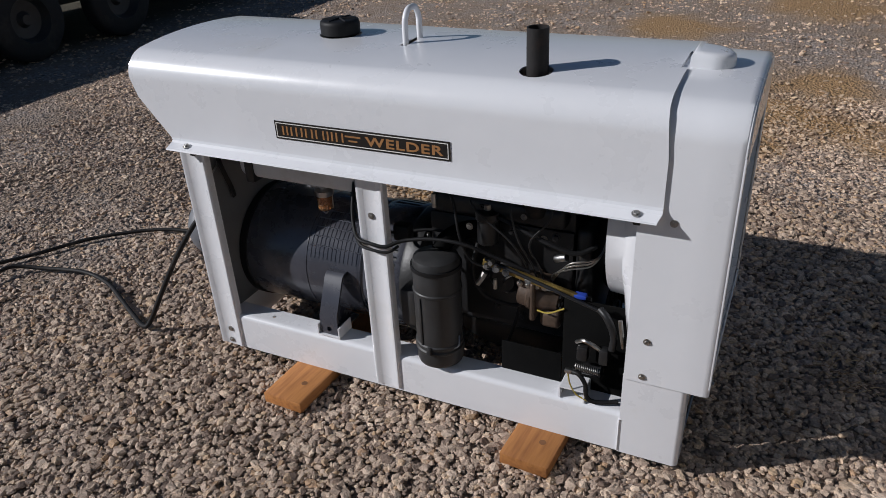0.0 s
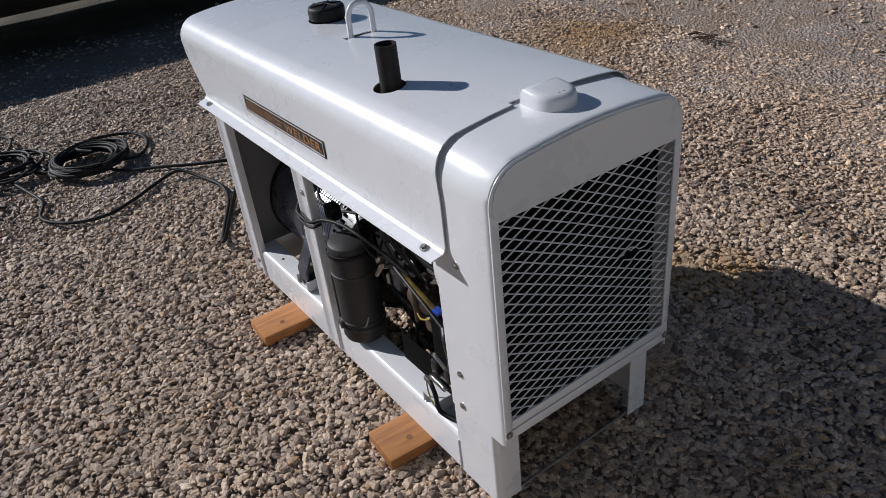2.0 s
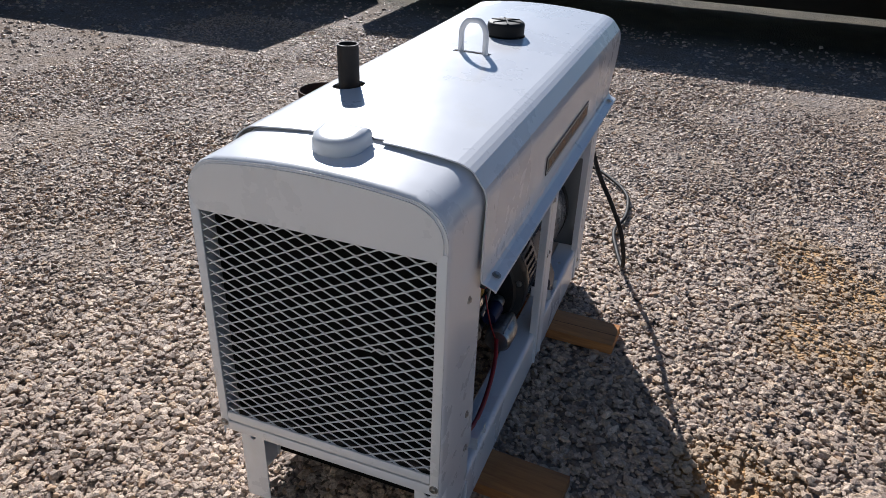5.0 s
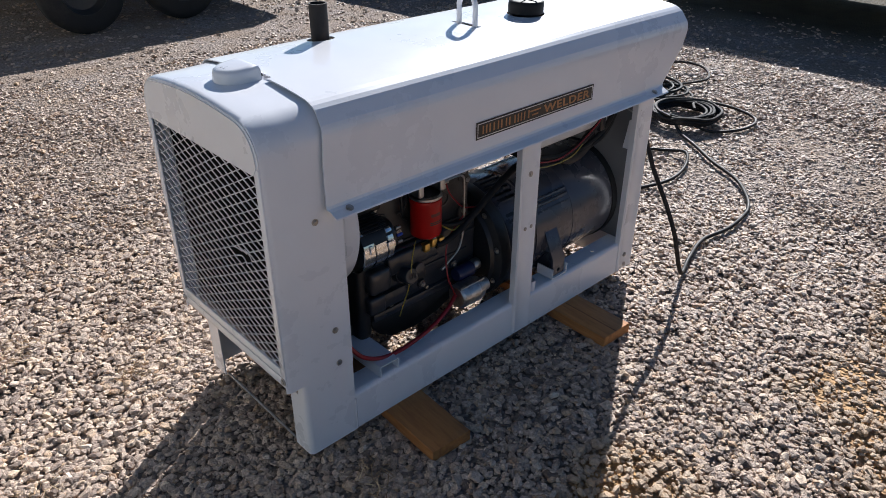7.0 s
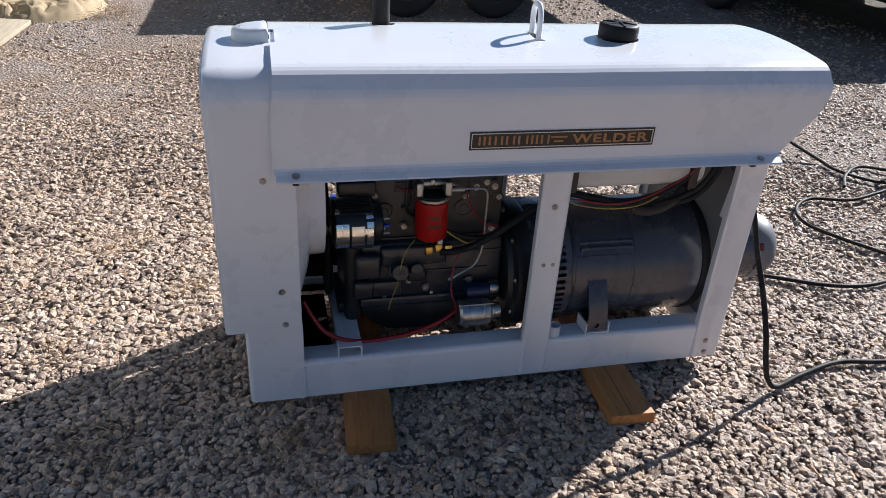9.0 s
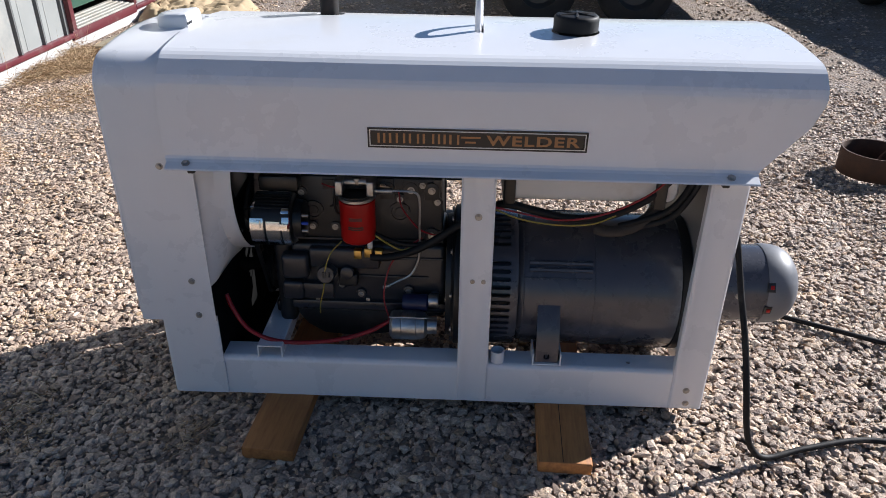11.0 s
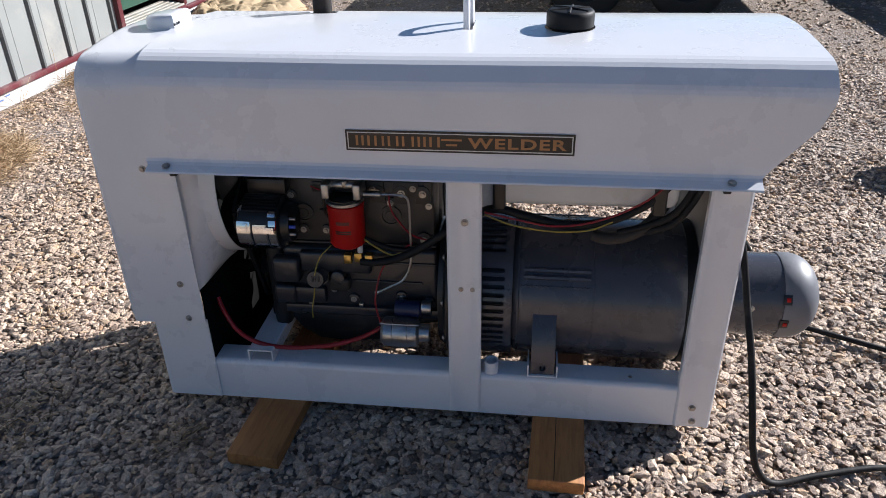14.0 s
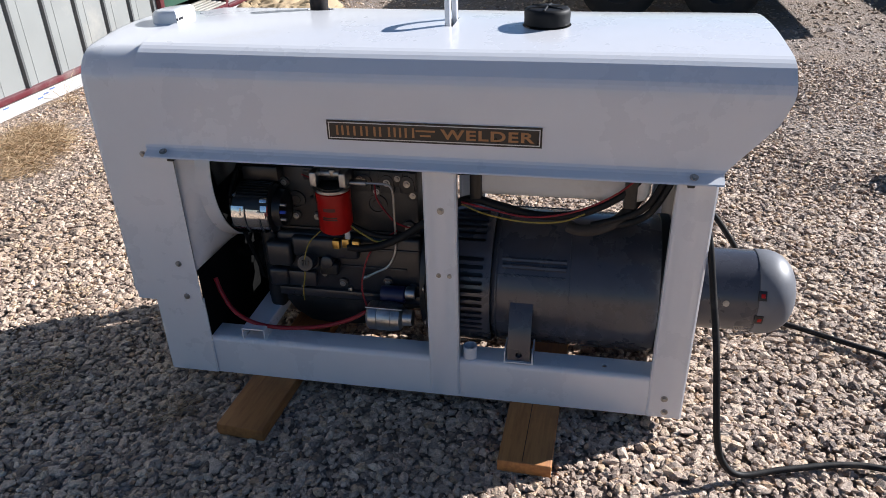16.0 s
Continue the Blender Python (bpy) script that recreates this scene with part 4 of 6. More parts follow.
for z, x0, x1 in ((0.372, 0.0, 0.20), (0.434, -0.04, 0.14)):
    part("block_rib", box(x0, x1, 0.133, 0.1405, z - 0.004, z + 0.004, 0.002), ENGINE, eng)
for x in (0.045, 0.18, 0.33):
    part("pipe_clip", box(x - 0.006, x + 0.006, 0.133, 0.146, 0.284, 0.300, 0.002), STEEL, eng)
for x, z in ((-0.02, 0.315), (0.06, 0.33), (0.20, 0.315), (0.255, 0.345)):
    part("boss", lathe([(0, 0.016), (0.010, 0.015), (0.012, 0.010), (0.012, 0)], (x, 0.1345, z), (0, 1, 0), 20), ENGINE, eng)
    bolt(eng, (x, 0.146, z), (0, 1, 0), 0.006)
filler = part("oil_filler", lathe([(0, 0.030), (0.022, 0.029), (0.022, 0.026), (0.060, 0.026), (0.064, 0.023), (0.064, 0)], (0.291, 0.137, 0.392), (0, 1, 0.25), 28), ENGINE, eng, "grey oil filler cap with raised letters")
for k, (dx, w) in enumerate(((-0.010, 0.005), (-0.001, 0.002), (0.007, 0.006))):
    part("raised_mark", box(0.291 + dx - w / 2, 0.291 + dx + w / 2, 0.1995, 0.2015, 0.400, 0.417, 0.0005), ENGINE, filler)
part("dipstick_boss", cyl((0.235, 0.136, 0.395), (0.235, 0.175, 0.400), 0.020, 20, 0.004), ENGINE, eng)
part("lift_pump", box(0.205, 0.262, 0.135, 0.168, 0.352, 0.392, 0.008, seg=3), ENGINE_DARK, eng)

# Drum added to fill the bright gap between tank and cylinder head.
part("muffler", lathe([(0, 0), (0, 0.05), (0.008, 0.078), (0.02, 0.082), (0.15, 0.082), (0.162, 0.078), (0.17, 0.05), (0.17, 0)], (-0.205, -0.03, 0.755), (1, 0, 0), 36), EXHAUST, welder, "dark filler drum closing a bright gap under the hood")

# oil filter and its head
of = part("oil_filter", lathe([(0, 0), (0, 0.038), (0.006, 0.046), (0.012, 0.0485), (0.110, 0.0485), (0.118, 0.050), (0.125, 0.049), (0.130, 0.043), (0.130, 0)], (0.197, 0.158, 0.504), (0, 0, 1), 40), RED, welder, "red spin-on oil filter")
part("filter_rim", lathe([(0, 0.0492), (0.002, 0.051), (0.009, 0.051), (0.011, 0.047), (0.011, 0)], (0.197, 0.158, 0.633), (0, 0, 1), 40), ALU, of)
for z0, w in ((0.582, 0.017), (0.561, 0.020), (0.555, 0.020)):
    pts = [[(0.197 + 0.0490 * math.sin(a), 0.158 + 0.0490 * math.cos(a), z) for a in np.linspace(-w / 0.045, w / 0.045, 8)] for z in (z0, z0 + (0.010 if w < 0.018 else 0.004))]
    part("printed_bar", sheet(pts, 0.0004), stuff_mat("dark_print", (0.10, 0.008, 0.008), 0.4, 0, 0.1, 20, 0) if z0 == 0.582 else DECAL_BLACK, of)
fh = part("filter_head", cyl((0.160, 0.146, 0.676), (0.238, 0.146, 0.676), 0.015, 24, 0.003), ALU, welder, "cast aluminium filter head")
for x0 in (0.146, 0.230):
    part("head_lug", box(x0, x0 + 0.021, 0.120, 0.192, 0.650, 0.694, 0.005, seg=3), ALU, fh)
part("filter_top", lathe([(0, 0), (0, 0.044), (0.003, 0.044), (0.004, 0)], (0.197, 0.158, 0.6442), (0, 0, 1), 36), ENGINE_DARK, of)
part("head_body", box(0.150, 0.246, 0.106, 0.145, 0.650, 0.690, 0.008, seg=3), ENGINE_TAN, fh)
part("head_spigot", cyl((0.150, 0.15, 0.652), (0.10, 0.15, 0.652), 0.009, 14), ALU, welder)
part("banjo_bolt", cyl((0.196, 0.15, 0.668), (0.196, 0.15, 0.690), 0.012, 12, 0.002), STEEL, welder)
for dx, dz, mt, nm in ((-0.018, 0.0, BRASS, "brass_fitting"), (-0.048, -0.004, BRASS, "brass_fitting"), (0.012, -0.006, BRASS, "brass_fitting")):
    part(nm, box(0.178 + dx, 0.200 + dx, 0.150, 0.172, 0.452 + dz, 0.480 + dz, 0.003), mt, welder)
part("sender", cyl((0.166, 0.160, 0.478), (0.166, 0.160, 0.512), 0.008, 12, 0.002), DECAL_WHITE, welder)
part("oil_line", sweep([(0.10, 0.15, 0.652), (0.06, 0.15, 0.652), (0.034, 0.15, 0.646), (0.026, 0.15, 0.62), (0.026, 0.15, 0.55), (0.028, 0.15, 0.45), (0.05, 0.155, 0.395), (0.09, 0.158, 0.37), (0.115, 0.158, 0.355)], 0.0035, 8, 6), ALU, welder, "bare steel oil line")
part("line_union", cyl((0.112, 0.158, 0.356), (0.132, 0.158, 0.347), 0.006, 8), STEEL, welder)

# alternator: a chrome barrel, its dark upper reflection painted as a black body
alt = part("alternator", lathe([(0, 0.030), (0, 0.064), (0.006, 0.072), (0.108, 0.072), (0.116, 0.060), (0.116, 0)], (0.372, 0.150, 0.560), (1, 0, 0), 56), BLACK, welder, "chrome alternator with its dark upper reflection coloured black")


def casing(x0, x1, lo, hi, r):
    """Chrome left bright below the painted reflection: a polished curved plate round the alternator from angle lo to
    hi, with a small rolled lip at either end.
    """
    rows = []
    for k in range(15):
        t = radians(lo + (hi - lo) * k / 14)
        rows.append([(x, 0.150 + q * math.cos(t), 0.560 + q * math.sin(t)) for x, q in ((x0, r - 0.004), (x0 + 0.002, r), (x1 - 0.002, r), (x1, r - 0.004))])
    part("chrome_casing", sheet(rows, 0.003), CHROME, alt)


casing(0.444, 0.484, -80, 24, 0.077)
casing(0.400, 0.440, -80, 18, 0.077)
casing(0.374, 0.397, -80, 27, 0.076)
casing(0.376, 0.404, 2, 14, 0.083)
casing(0.452, 0.466, 4, 20, 0.082)
for x0, x1, a in ((0.376, 0.398, 40), (0.470, 0.486, 52)):
    m = Matrix.Translation((0, 0.150, 0.560)) @ Matrix.Rotation(radians(a), 4, "X")
    part("cast_lug", box(x0, x1, 0.064, 0.080, -0.009, 0.009, 0.003, turn=m), CHROME, alt)
for k in range(7):
    m = Matrix.Translation((0, 0.150, 0.560)) @ Matrix.Rotation(radians(48 + 8 * k), 4, "X")
    part("cooling_rib", box(0.380, 0.478, 0.068, 0.0775, -0.0025, 0.0025, 0.001, turn=m), BLACK, alt)
part("rear_cover", lathe([(0, 0), (0, 0.040), (0.006, 0.052), (0.028, 0.056), (0.030, 0.03)], (0.342, 0.150, 0.560), (1, 0, 0), 40), BLACK, alt)
for dz, dy in ((0.01, 0.05), (0.03, 0.042), (-0.012, 0.05)):
    part("terminal", cyl((0.328, 0.150 + dy, 0.560 + dz), (0.345, 0.150 + dy, 0.560 + dz), 0.005, 10), BLUE if dz == 0.01 else STEEL, alt)
part("pulley", lathe([(0, 0.01), (0, 0.034), (0.008, 0.026), (0.016, 0.034), (0.018, 0.01)], (0.492, 0.150, 0.560), (1, 0, 0), 32), STEEL, alt)
part("voltage_box", box(0.36, 0.47, 0.085, 0.15, 0.640, 0.685, 0.008), BLACK, alt)
part("alternator_bracket", sweep([(0.44, 0.16, 0.52), (0.43, 0.165, 0.495), (0.40, 0.165, 0.49), (0.37, 0.16, 0.50)], 0.006, 8, 5), STEEL, alt)

# belt drive and fan
part("crank_pulley", lathe([(0, 0.02), (0, 0.075), (0.01, 0.066), (0.02, 0.075), (0.022, 0.02)], (0.480, 0.0, GA[1]), (1, 0, 0), 40), ENGINE_DARK, welder)
part("fan_belt", sweep([(0.501, 0.182, 0.600), (0.501, 0.170, 0.560), (0.498, 0.078, 0.33), (0.496, 0.05, 0.26), (0.496, -0.03, 0.245), (0.496, -0.075, 0.30), (0.498, -0.055, 0.56), (0.500, 0.0, 0.70), (0.501, 0.09, 0.67), (0.501, 0.160, 0.622), (0.501, 0.182, 0.600)], 0.007, 8, 8), RUBBER, welder)
hub = part("fan_hub", lathe([(0, 0), (0, 0.05), (0.02, 0.055), (0.045, 0.03), (0.045, 0)], (0.515, 0.0, 0.665), (1, 0, 0), 28), ENGINE_DARK, welder)
for k in range(6):
    a = k * math.pi / 3 + 0.2
    ca, sa = math.cos(a), math.sin(a)
    rows = []
    for r in (0.04, 0.11, 0.20):
        w = 0.025 + 0.18 * r
        rows.append([(0.540 + 0.35 * t * w, ca * r - sa * t * w, 0.665 + sa * r + ca * t * w) for t in (-1, -0.3, 0.3, 1)])
    part("fan_blade", sheet(rows, 0.003), BLACK, hub)


def shroud():
    """Funnel from the square radiator to a round throat, with a short ring at the throat."""
    n = 64
    def ring(x, r, cz, sq):
        out = []
        for k in range(n + 1):
            a = 2 * math.pi * k / n
            c, s = math.cos(a), math.sin(a)
            p = r * (1 - sq) / 1.0 + sq * min(0.268 / max(abs(c), 1e-6), 0.268 / max(abs(s), 1e-6))
            out.append((x, c * p, cz + s * p))
        return out
    rows = [ring(0.600, 0.255, 0.665, 1.0), ring(0.585, 0.255, 0.665, 0.85), ring(0.565, 0.252, 0.665, 0.35), ring(0.555, 0.250, 0.665, 0.0), ring(0.512, 0.248, 0.665, 0.0)]
    # A black inner copy of the funnel stands in for the shade inside.
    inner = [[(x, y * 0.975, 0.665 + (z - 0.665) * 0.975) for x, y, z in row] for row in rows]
    part("shroud_liner", sheet(inner, 0.002), CORE_SHADE, welder, "matt black inner copy of the shroud standing in for shade")
    return part("fan_shroud", sheet(rows, 0.003), WHITE, welder, "white fan shroud")


shroud()
part("coolant_hose", sweep([(0.665, 0.02, 0.36), (0.60, 0.02, 0.34), (0.54, 0.02, 0.34), (0.47, 0.02, 0.40), (0.43, 0.03, 0.45)], 0.020, 14, 6), CORE_SHADE, welder)
# Black sheet put in for the shade below the radiator.
part("lower_baffle", box(0.590, 0.598, -0.270, 0.270, 0.060, 0.40, 0.002), CORE_SHADE, welder, "matt black sheet standing in for shade below the radiator")

# Added black sheet: shade by the crank pulley, hides lit gravel.
part("crank_guard", box(0.402, 0.588, -0.212, -0.206, 0.110, 0.46, 0.002), CORE_SHADE, welder, "matt black sheet standing in for shade by the crank pulley")

# Added sheet that blocks sun leaking through beside the sump.
part("sump_guard", box(0.22, 0.401, -0.212, -0.206, 0.105, 0.27, 0.002), CORE_SHADE, welder, "added matt black sheet that keeps the sun out beside the sump")
# Added black sheet: shade on the floor between the rails.
part("splash_plate", box(0.492, 0.589, -0.198, 0.198, 0.096, 0.102, 0.002), CORE_SHADE, welder, "matt black sheet standing in for shade between the rails")

# starter motor
NAVY = stuff_mat("dark_blue_paint", (0.012, 0.016, 0.06), 0.4, 0, 0.2, 20, 0.1)
st = part("starter_motor", lathe([(0, 0), (0, 0.035), (0.008, 0.042), (0.032, 0.043), (0.033, 0.0415), (0.035, 0.043), (0.074, 0.043), (0.075, 0.0415), (0.077, 0.043), (0.100, 0.038), (0.108, 0.026), (0.135, 0.024), (0.135, 0)], (0.108, 0.205, 0.252), (-1, 0, 0), 40), ALU, welder, "grey aluminium starter motor")
part("solenoid", lathe([(0, 0), (0, 0.022), (0.005, 0.025), (0.07, 0.025), (0.075, 0.02), (0.075, 0)], (0.075, 0.165, 0.305), (-1, 0, 0), 28), NAVY, st)
part("solenoid_end", cyl((0.0, 0.165, 0.312), (-0.03, 0.165, 0.312), 0.02, 20, 0.003), ALU, st)
part("through_bolt", cyl((0.11, 0.225, 0.290), (0.0, 0.225, 0.290), 0.003, 8), STEEL, st)

# wires and hoses on the filter side
part("breather_pipe", sweep([(0.262, 0.118, 0.668), (0.266, 0.128, 0.62), (0.262, 0.126, 0.575), (0.238, 0.120, 0.552)], 0.0042, 8, 6), BLACK, welder)
part("breather_pipe", sweep([(0.252, 0.118, 0.668), (0.250, 0.130, 0.64), (0.256, 0.128, 0.60), (0.28, 0.118, 0.585)], 0.0036, 8, 6), BLACK, welder)
part("battery_cable", sweep([(0.112, 0.205, 0.262), (0.17, 0.222, 0.235), (0.26, 0.236, 0.212), (0.37, 0.246, 0.204), (0.455, 0.248, 0.214), (0.52, 0.240, 0.245), (0.56, 0.225, 0.30), (0.58, 0.21, 0.34)], 0.0065, 10, 8), RED_WIRE, welder, "red battery cable")
part("wire", sweep([(0.11, 0.2, 0.262), (0.128, 0.185, 0.33), (0.118, 0.165, 0.40), (0.10, 0.155, 0.44), (0.07, 0.15, 0.47), (0.02, 0.15, 0.51)], 0.0028, 6, 6), RED_WIRE, welder)
part("wire", sweep([(0.085, 0.125, 0.64), (0.078, 0.135, 0.60), (0.055, 0.14, 0.565), (0.02, 0.145, 0.53), (-0.04, 0.15, 0.515)], 0.0026, 6, 6), RED_WIRE, welder)
part("wire", sweep([(0.30, 0.12, 0.655), (0.27, 0.13, 0.65), (0.24, 0.14, 0.655), (0.22, 0.14, 0.66)], 0.0024, 6, 6), RED_WIRE, welder)
part("wire", sweep([(0.245, 0.165, 0.50), (0.275, 0.185, 0.47), (0.292, 0.195, 0.42), (0.30, 0.19, 0.36), (0.315, 0.18, 0.30), (0.32, 0.17, 0.26)], 0.0019, 6, 6), YELLOW_WIRE, welder)
part("wire", sweep([(0.15, 0.17, 0.525), (0.12, 0.165, 0.50), (0.08, 0.16, 0.475), (0.05, 0.158, 0.482)], 0.0026, 6, 6), YELLOW_WIRE, welder)
part("wire_loom", sweep([(0.165, 0.168, 0.455), (0.12, 0.17, 0.455), (0.06, 0.165, 0.468), (0.0, 0.165, 0.50), (-0.06, 0.17, 0.545), (-0.13, 0.18, 0.60), (-0.20, 0.20, 0.645), (-0.28, 0.205, 0.632), (-0.37, 0.205, 0.612), (-0.46, 0.20, 0.614), (-0.53, 0.20, 0.640), (-0.60, 0.20, 0.69), (-0.66, 0.19, 0.76)], 0.0112, 12, 6), RUBBER, welder, "black taped wiring loom")
part("wire_loom", sweep([(0.165, 0.16, 0.53), (0.10, 0.158, 0.50), (0.04, 0.158, 0.49), (-0.01, 0.16, 0.505)], 0.007, 10, 6), RUBBER, welder)
part("wire", sweep([(-0.18, 0.225, 0.640), (-0.25, 0.222, 0.612), (-0.35, 0.222, 0.598), (-0.44, 0.217, 0.602), (-0.50, 0.21, 0.625)], 0.0022, 6, 6), YELLOW_WIRE, welder)
part("wire", sweep([(-0.18, 0.228, 0.648), (-0.26, 0.218, 0.626), (-0.35, 0.220, 0.612), (-0.44, 0.216, 0.622), (-0.52, 0.212, 0.652), (-0.59, 0.215, 0.70), (-0.65, 0.20, 0.76)], 0.0028, 8, 6), RED_WIRE, welder)
for a, b in ((0.0, 0.0), (0.018, -0.012)):
    part("hose", sweep([(-0.52 - a, 0.17, 0.575), (-0.58 - a, 0.18, 0.600 + b), (-0.635 - a, 0.19, 0.630 + b), (-0.67 - a, 0.20, 0.68), (-0.70 - a, 0.20, 0.76)], 0.009, 10, 6), RUBBER, welder)
part("taped_lead", sweep([(-0.46, 0.155, 0.560), (-0.485, 0.165, 0.556), (-0.52, 0.17, 0.560), (-0.56, 0.17, 0.575), (-0.60, 0.165, 0.605), (-0.635, 0.14, 0.65)], 0.019, 12, 6, flat=0.8), stuff_mat("oily_cloth_tape", (0.05, 0.04, 0.033), 0.8, 0, 0.3, 30, 0.6), welder, "thick taped field lead")

# cross channel in front of the engine
chan = [(0.415, 0.172), (0.415, 0.208), (0.418, 0.211), (0.485, 0.211), (0.488, 0.208), (0.488, 0.172)]
part("cross_channel", sheet([[(x, y, z) for x, z in chan] for y in np.linspace(-0.277, 0.277, 5)], 0.004), WHITE, welder, "white channel cross-member")
part("engine_mount", box(0.40, 0.47, -0.10, 0.10, 0.212, 0.25, 0.008), ENGINE_DARK, welder)

# ---- air-cleaner side ----
ACX, ACY = 0.036, -0.240
ac = part("air_cleaner", lathe([(0, 0), (0, 0.055), (0.008, 0.066), (0.02, 0.070), (0.052, 0.070), (0.055, 0.073), (0.060, 0.073), (0.064, 0.069), (0.070, 0.069), (0.073, 0.0725), (0.079, 0.0725), (0.083, 0.069), (0.245, 0.069), (0.248, 0.0715), (0.254, 0.0715), (0.257, 0.069), (0.340, 0.0685), (0.352, 0.064), (0.360, 0.05), (0.363, 0)], (ACX, ACY, 0.178), (0, 0, 1), 56), SATIN, welder, "black canister air cleaner")
part("clamp_band", lathe([(0, 0.0705), (0.001, 0.0735), (0.012, 0.0735), (0.013, 0.0705)], (ACX, ACY, 0.498), (0, 0, 1), 48), RUBBER, ac)
part("clamp_latch", box(ACX - 0.006, ACX + 0.006, ACY - 0.082, ACY - 0.070, 0.238, 0.262, 0.002), SATIN, ac)
part("side_seam", box(ACX - 0.028, ACX - 0.022, ACY - 0.0690, ACY - 0.0635, 0.262, 0.42, 0.001), SATIN, ac)
part("clamp_wire", sweep([(ACX + 0.062, ACY - 0.035, 0.25), (ACX + 0.075, ACY - 0.03, 0.262), (ACX + 0.07, ACY - 0.015, 0.285)], 0.0022, 6, 5), STEEL, ac)
part("cleaner_bracket", box(-0.078, -0.030, -0.262, -0.20, 0.285, 0.405, 0.006), SATIN, ac)
# pipework and fittings on the dark side of the engine
rng = random.Random(11)
for k, (x, z) in enumerate(((0.11, 0.60), (0.18, 0.57), (0.235, 0.605), (0.31, 0.57), (0.36, 0.61), (0.15, 0.66), (0.27, 0.655), (0.37, 0.53), (0.14, 0.42), (0.20, 0.38), (0.17, 0.32), (0.25, 0.30), (0.34, 0.29), (0.40, 0.27))):
    bolt(welder, (x, -0.1125 if z < 0.6 else -0.166, z), (0, -1, 0), rng.choice((0.006, 0.007, 0.009)), mat=ENGINE_DARK if k % 3 else STEEL)
for k in range(3):
    x = 0.10 + 0.11 * k
    part("injector", lathe([(0, 0.011), (0.03, 0.011), (0.032, 0.007), (0.055, 0.007), (0.055, 0)], (x, -0.115, 0.695), (0, -0.35, 1), 14), STEEL, welder)
    part("injector_line", sweep([(x, -0.135, 0.745), (x + 0.02, -0.165, 0.735), (x + 0.035, -0.20, 0.68), (0.24 + 0.03 * k, -0.205, 0.60), (0.28 + 0.02 * k, -0.18, 0.52), (0.29 + 0.02 * k, -0.16, 0.455)], 0.003, 6, 6), ENGINE_DARK, welder)
part("fuel_filter", lathe([(0, 0), (0, 0.022), (0.008, 0.030), (0.075, 0.030), (0.08, 0.034), (0.10, 0.034), (0.105, 0.02), (0.105, 0)], (0.165, -0.165, 0.555), (0, 0, 1), 28), BLACK, welder)
part("filter_nut", cyl((0.165, -0.165, 0.66), (0.165, -0.165, 0.675), 0.010, 6), STEEL, welder)
part("hose", sweep([(0.20, -0.17, 0.645), (0.25, -0.19, 0.64), (0.33, -0.195, 0.61), (0.42, -0.19, 0.585), (0.47, -0.16, 0.60)], 0.007, 8, 6), RUBBER, welder)
part("hose", sweep([(0.14, -0.18, 0.56), (0.13, -0.2, 0.48), (0.16, -0.19, 0.40), (0.24, -0.17, 0.37), (0.27, -0.16, 0.385)], 0.006, 8, 6), RUBBER, welder)
part("throttle_cable", sweep([(0.20, -0.21, 0.50), (0.14, -0.23, 0.53), (0.11, -0.235, 0.60), (0.08, -0.21, 0.70), (0.02, -0.18, 0.76)], 0.004, 8, 6), RUBBER, welder)
for x, z in ((0.182, 0.515), (0.197, 0.528), (0.216, 0.512)):
    part("linkage_nut", cyl((x, -0.212, z), (x, -0.232, z + 0.004), 0.0075, 6), STEEL, welder)
part("governor_housing", lathe([(0, 0), (0, 0.045), (0.02, 0.05), (0.04, 0.035), (0.04, 0)], (0.20, -0.108, 0.43), (0, -1, 0), 32), ENGINE_DARK, welder)
part("drain_hose", sweep([(0.25, -0.13, 0.37), (0.24, -0.15, 0.30), (0.22, -0.16, 0.22), (0.23, -0.15, 0.17)], 0.005, 8, 5), RUBBER, welder)
part("intake_hose", sweep([(ACX, ACY + 0.03, 0.53), (ACX + 0.01, ACY + 0.06, 0.555), (0.08, -0.13, 0.565), (0.14, -0.11, 0.57)], 0.026, 16, 6), CORE_SHADE, welder)
# loom tied round the middle post
part("wire_loom", sweep([(-0.235, -0.20, 0.70), (-0.225, -0.24, 0.63), (-0.205, -0.27, 0.585), (-0.175, -0.297, 0.57), (-0.13, -0.302, 0.566), (-0.09, -0.296, 0.562), (-0.05, -0.27, 0.575), (0.03, -0.255, 0.588), (0.12, -0.245, 0.585), (0.20, -0.22, 0.55), (0.30, -0.20, 0.51)], 0.0055, 10, 6), RUBBER, welder)
part("wire_loom", sweep([(-0.20, -0.275, 0.567), (-0.17, -0.298, 0.553), (-0.13, -0.303, 0.548), (-0.085, -0.297, 0.546), (-0.06, -0.275, 0.56)], 0.0045, 10, 6), RUBBER, welder)
part("terminal_block", box(-0.095, -0.045, -0.245, -0.205, 0.555, 0.605, 0.008), RUBBER, welder)
# manifold, pump and linkage
man = part("exhaust_manifold", box(-0.01, 0.385, -0.165, -0.105, 0.625, 0.690, 0.02, seg=4), ENGINE_DARK, welder, "dark exhaust manifold")
part("exhaust_elbow", sweep([(0.30, -0.15, 0.67), (0.302, -0.168, 0.72), (0.303, -0.172, 0.80), (0.304, -0.171, 0.97)], 0.030, 18, 6), EXHAUST, welder)
for x in (0.05, 0.17, 0.29):
    part("port_flange", box(x - 0.03, x + 0.03, -0.112, -0.10, 0.612, 0.70, 0.004), ENGINE_DARK, man)
part("dip_tube", cyl((0.02, -0.20, 0.70), (0.02, -0.20, 0.66), 0.007, 12), ALU, welder)
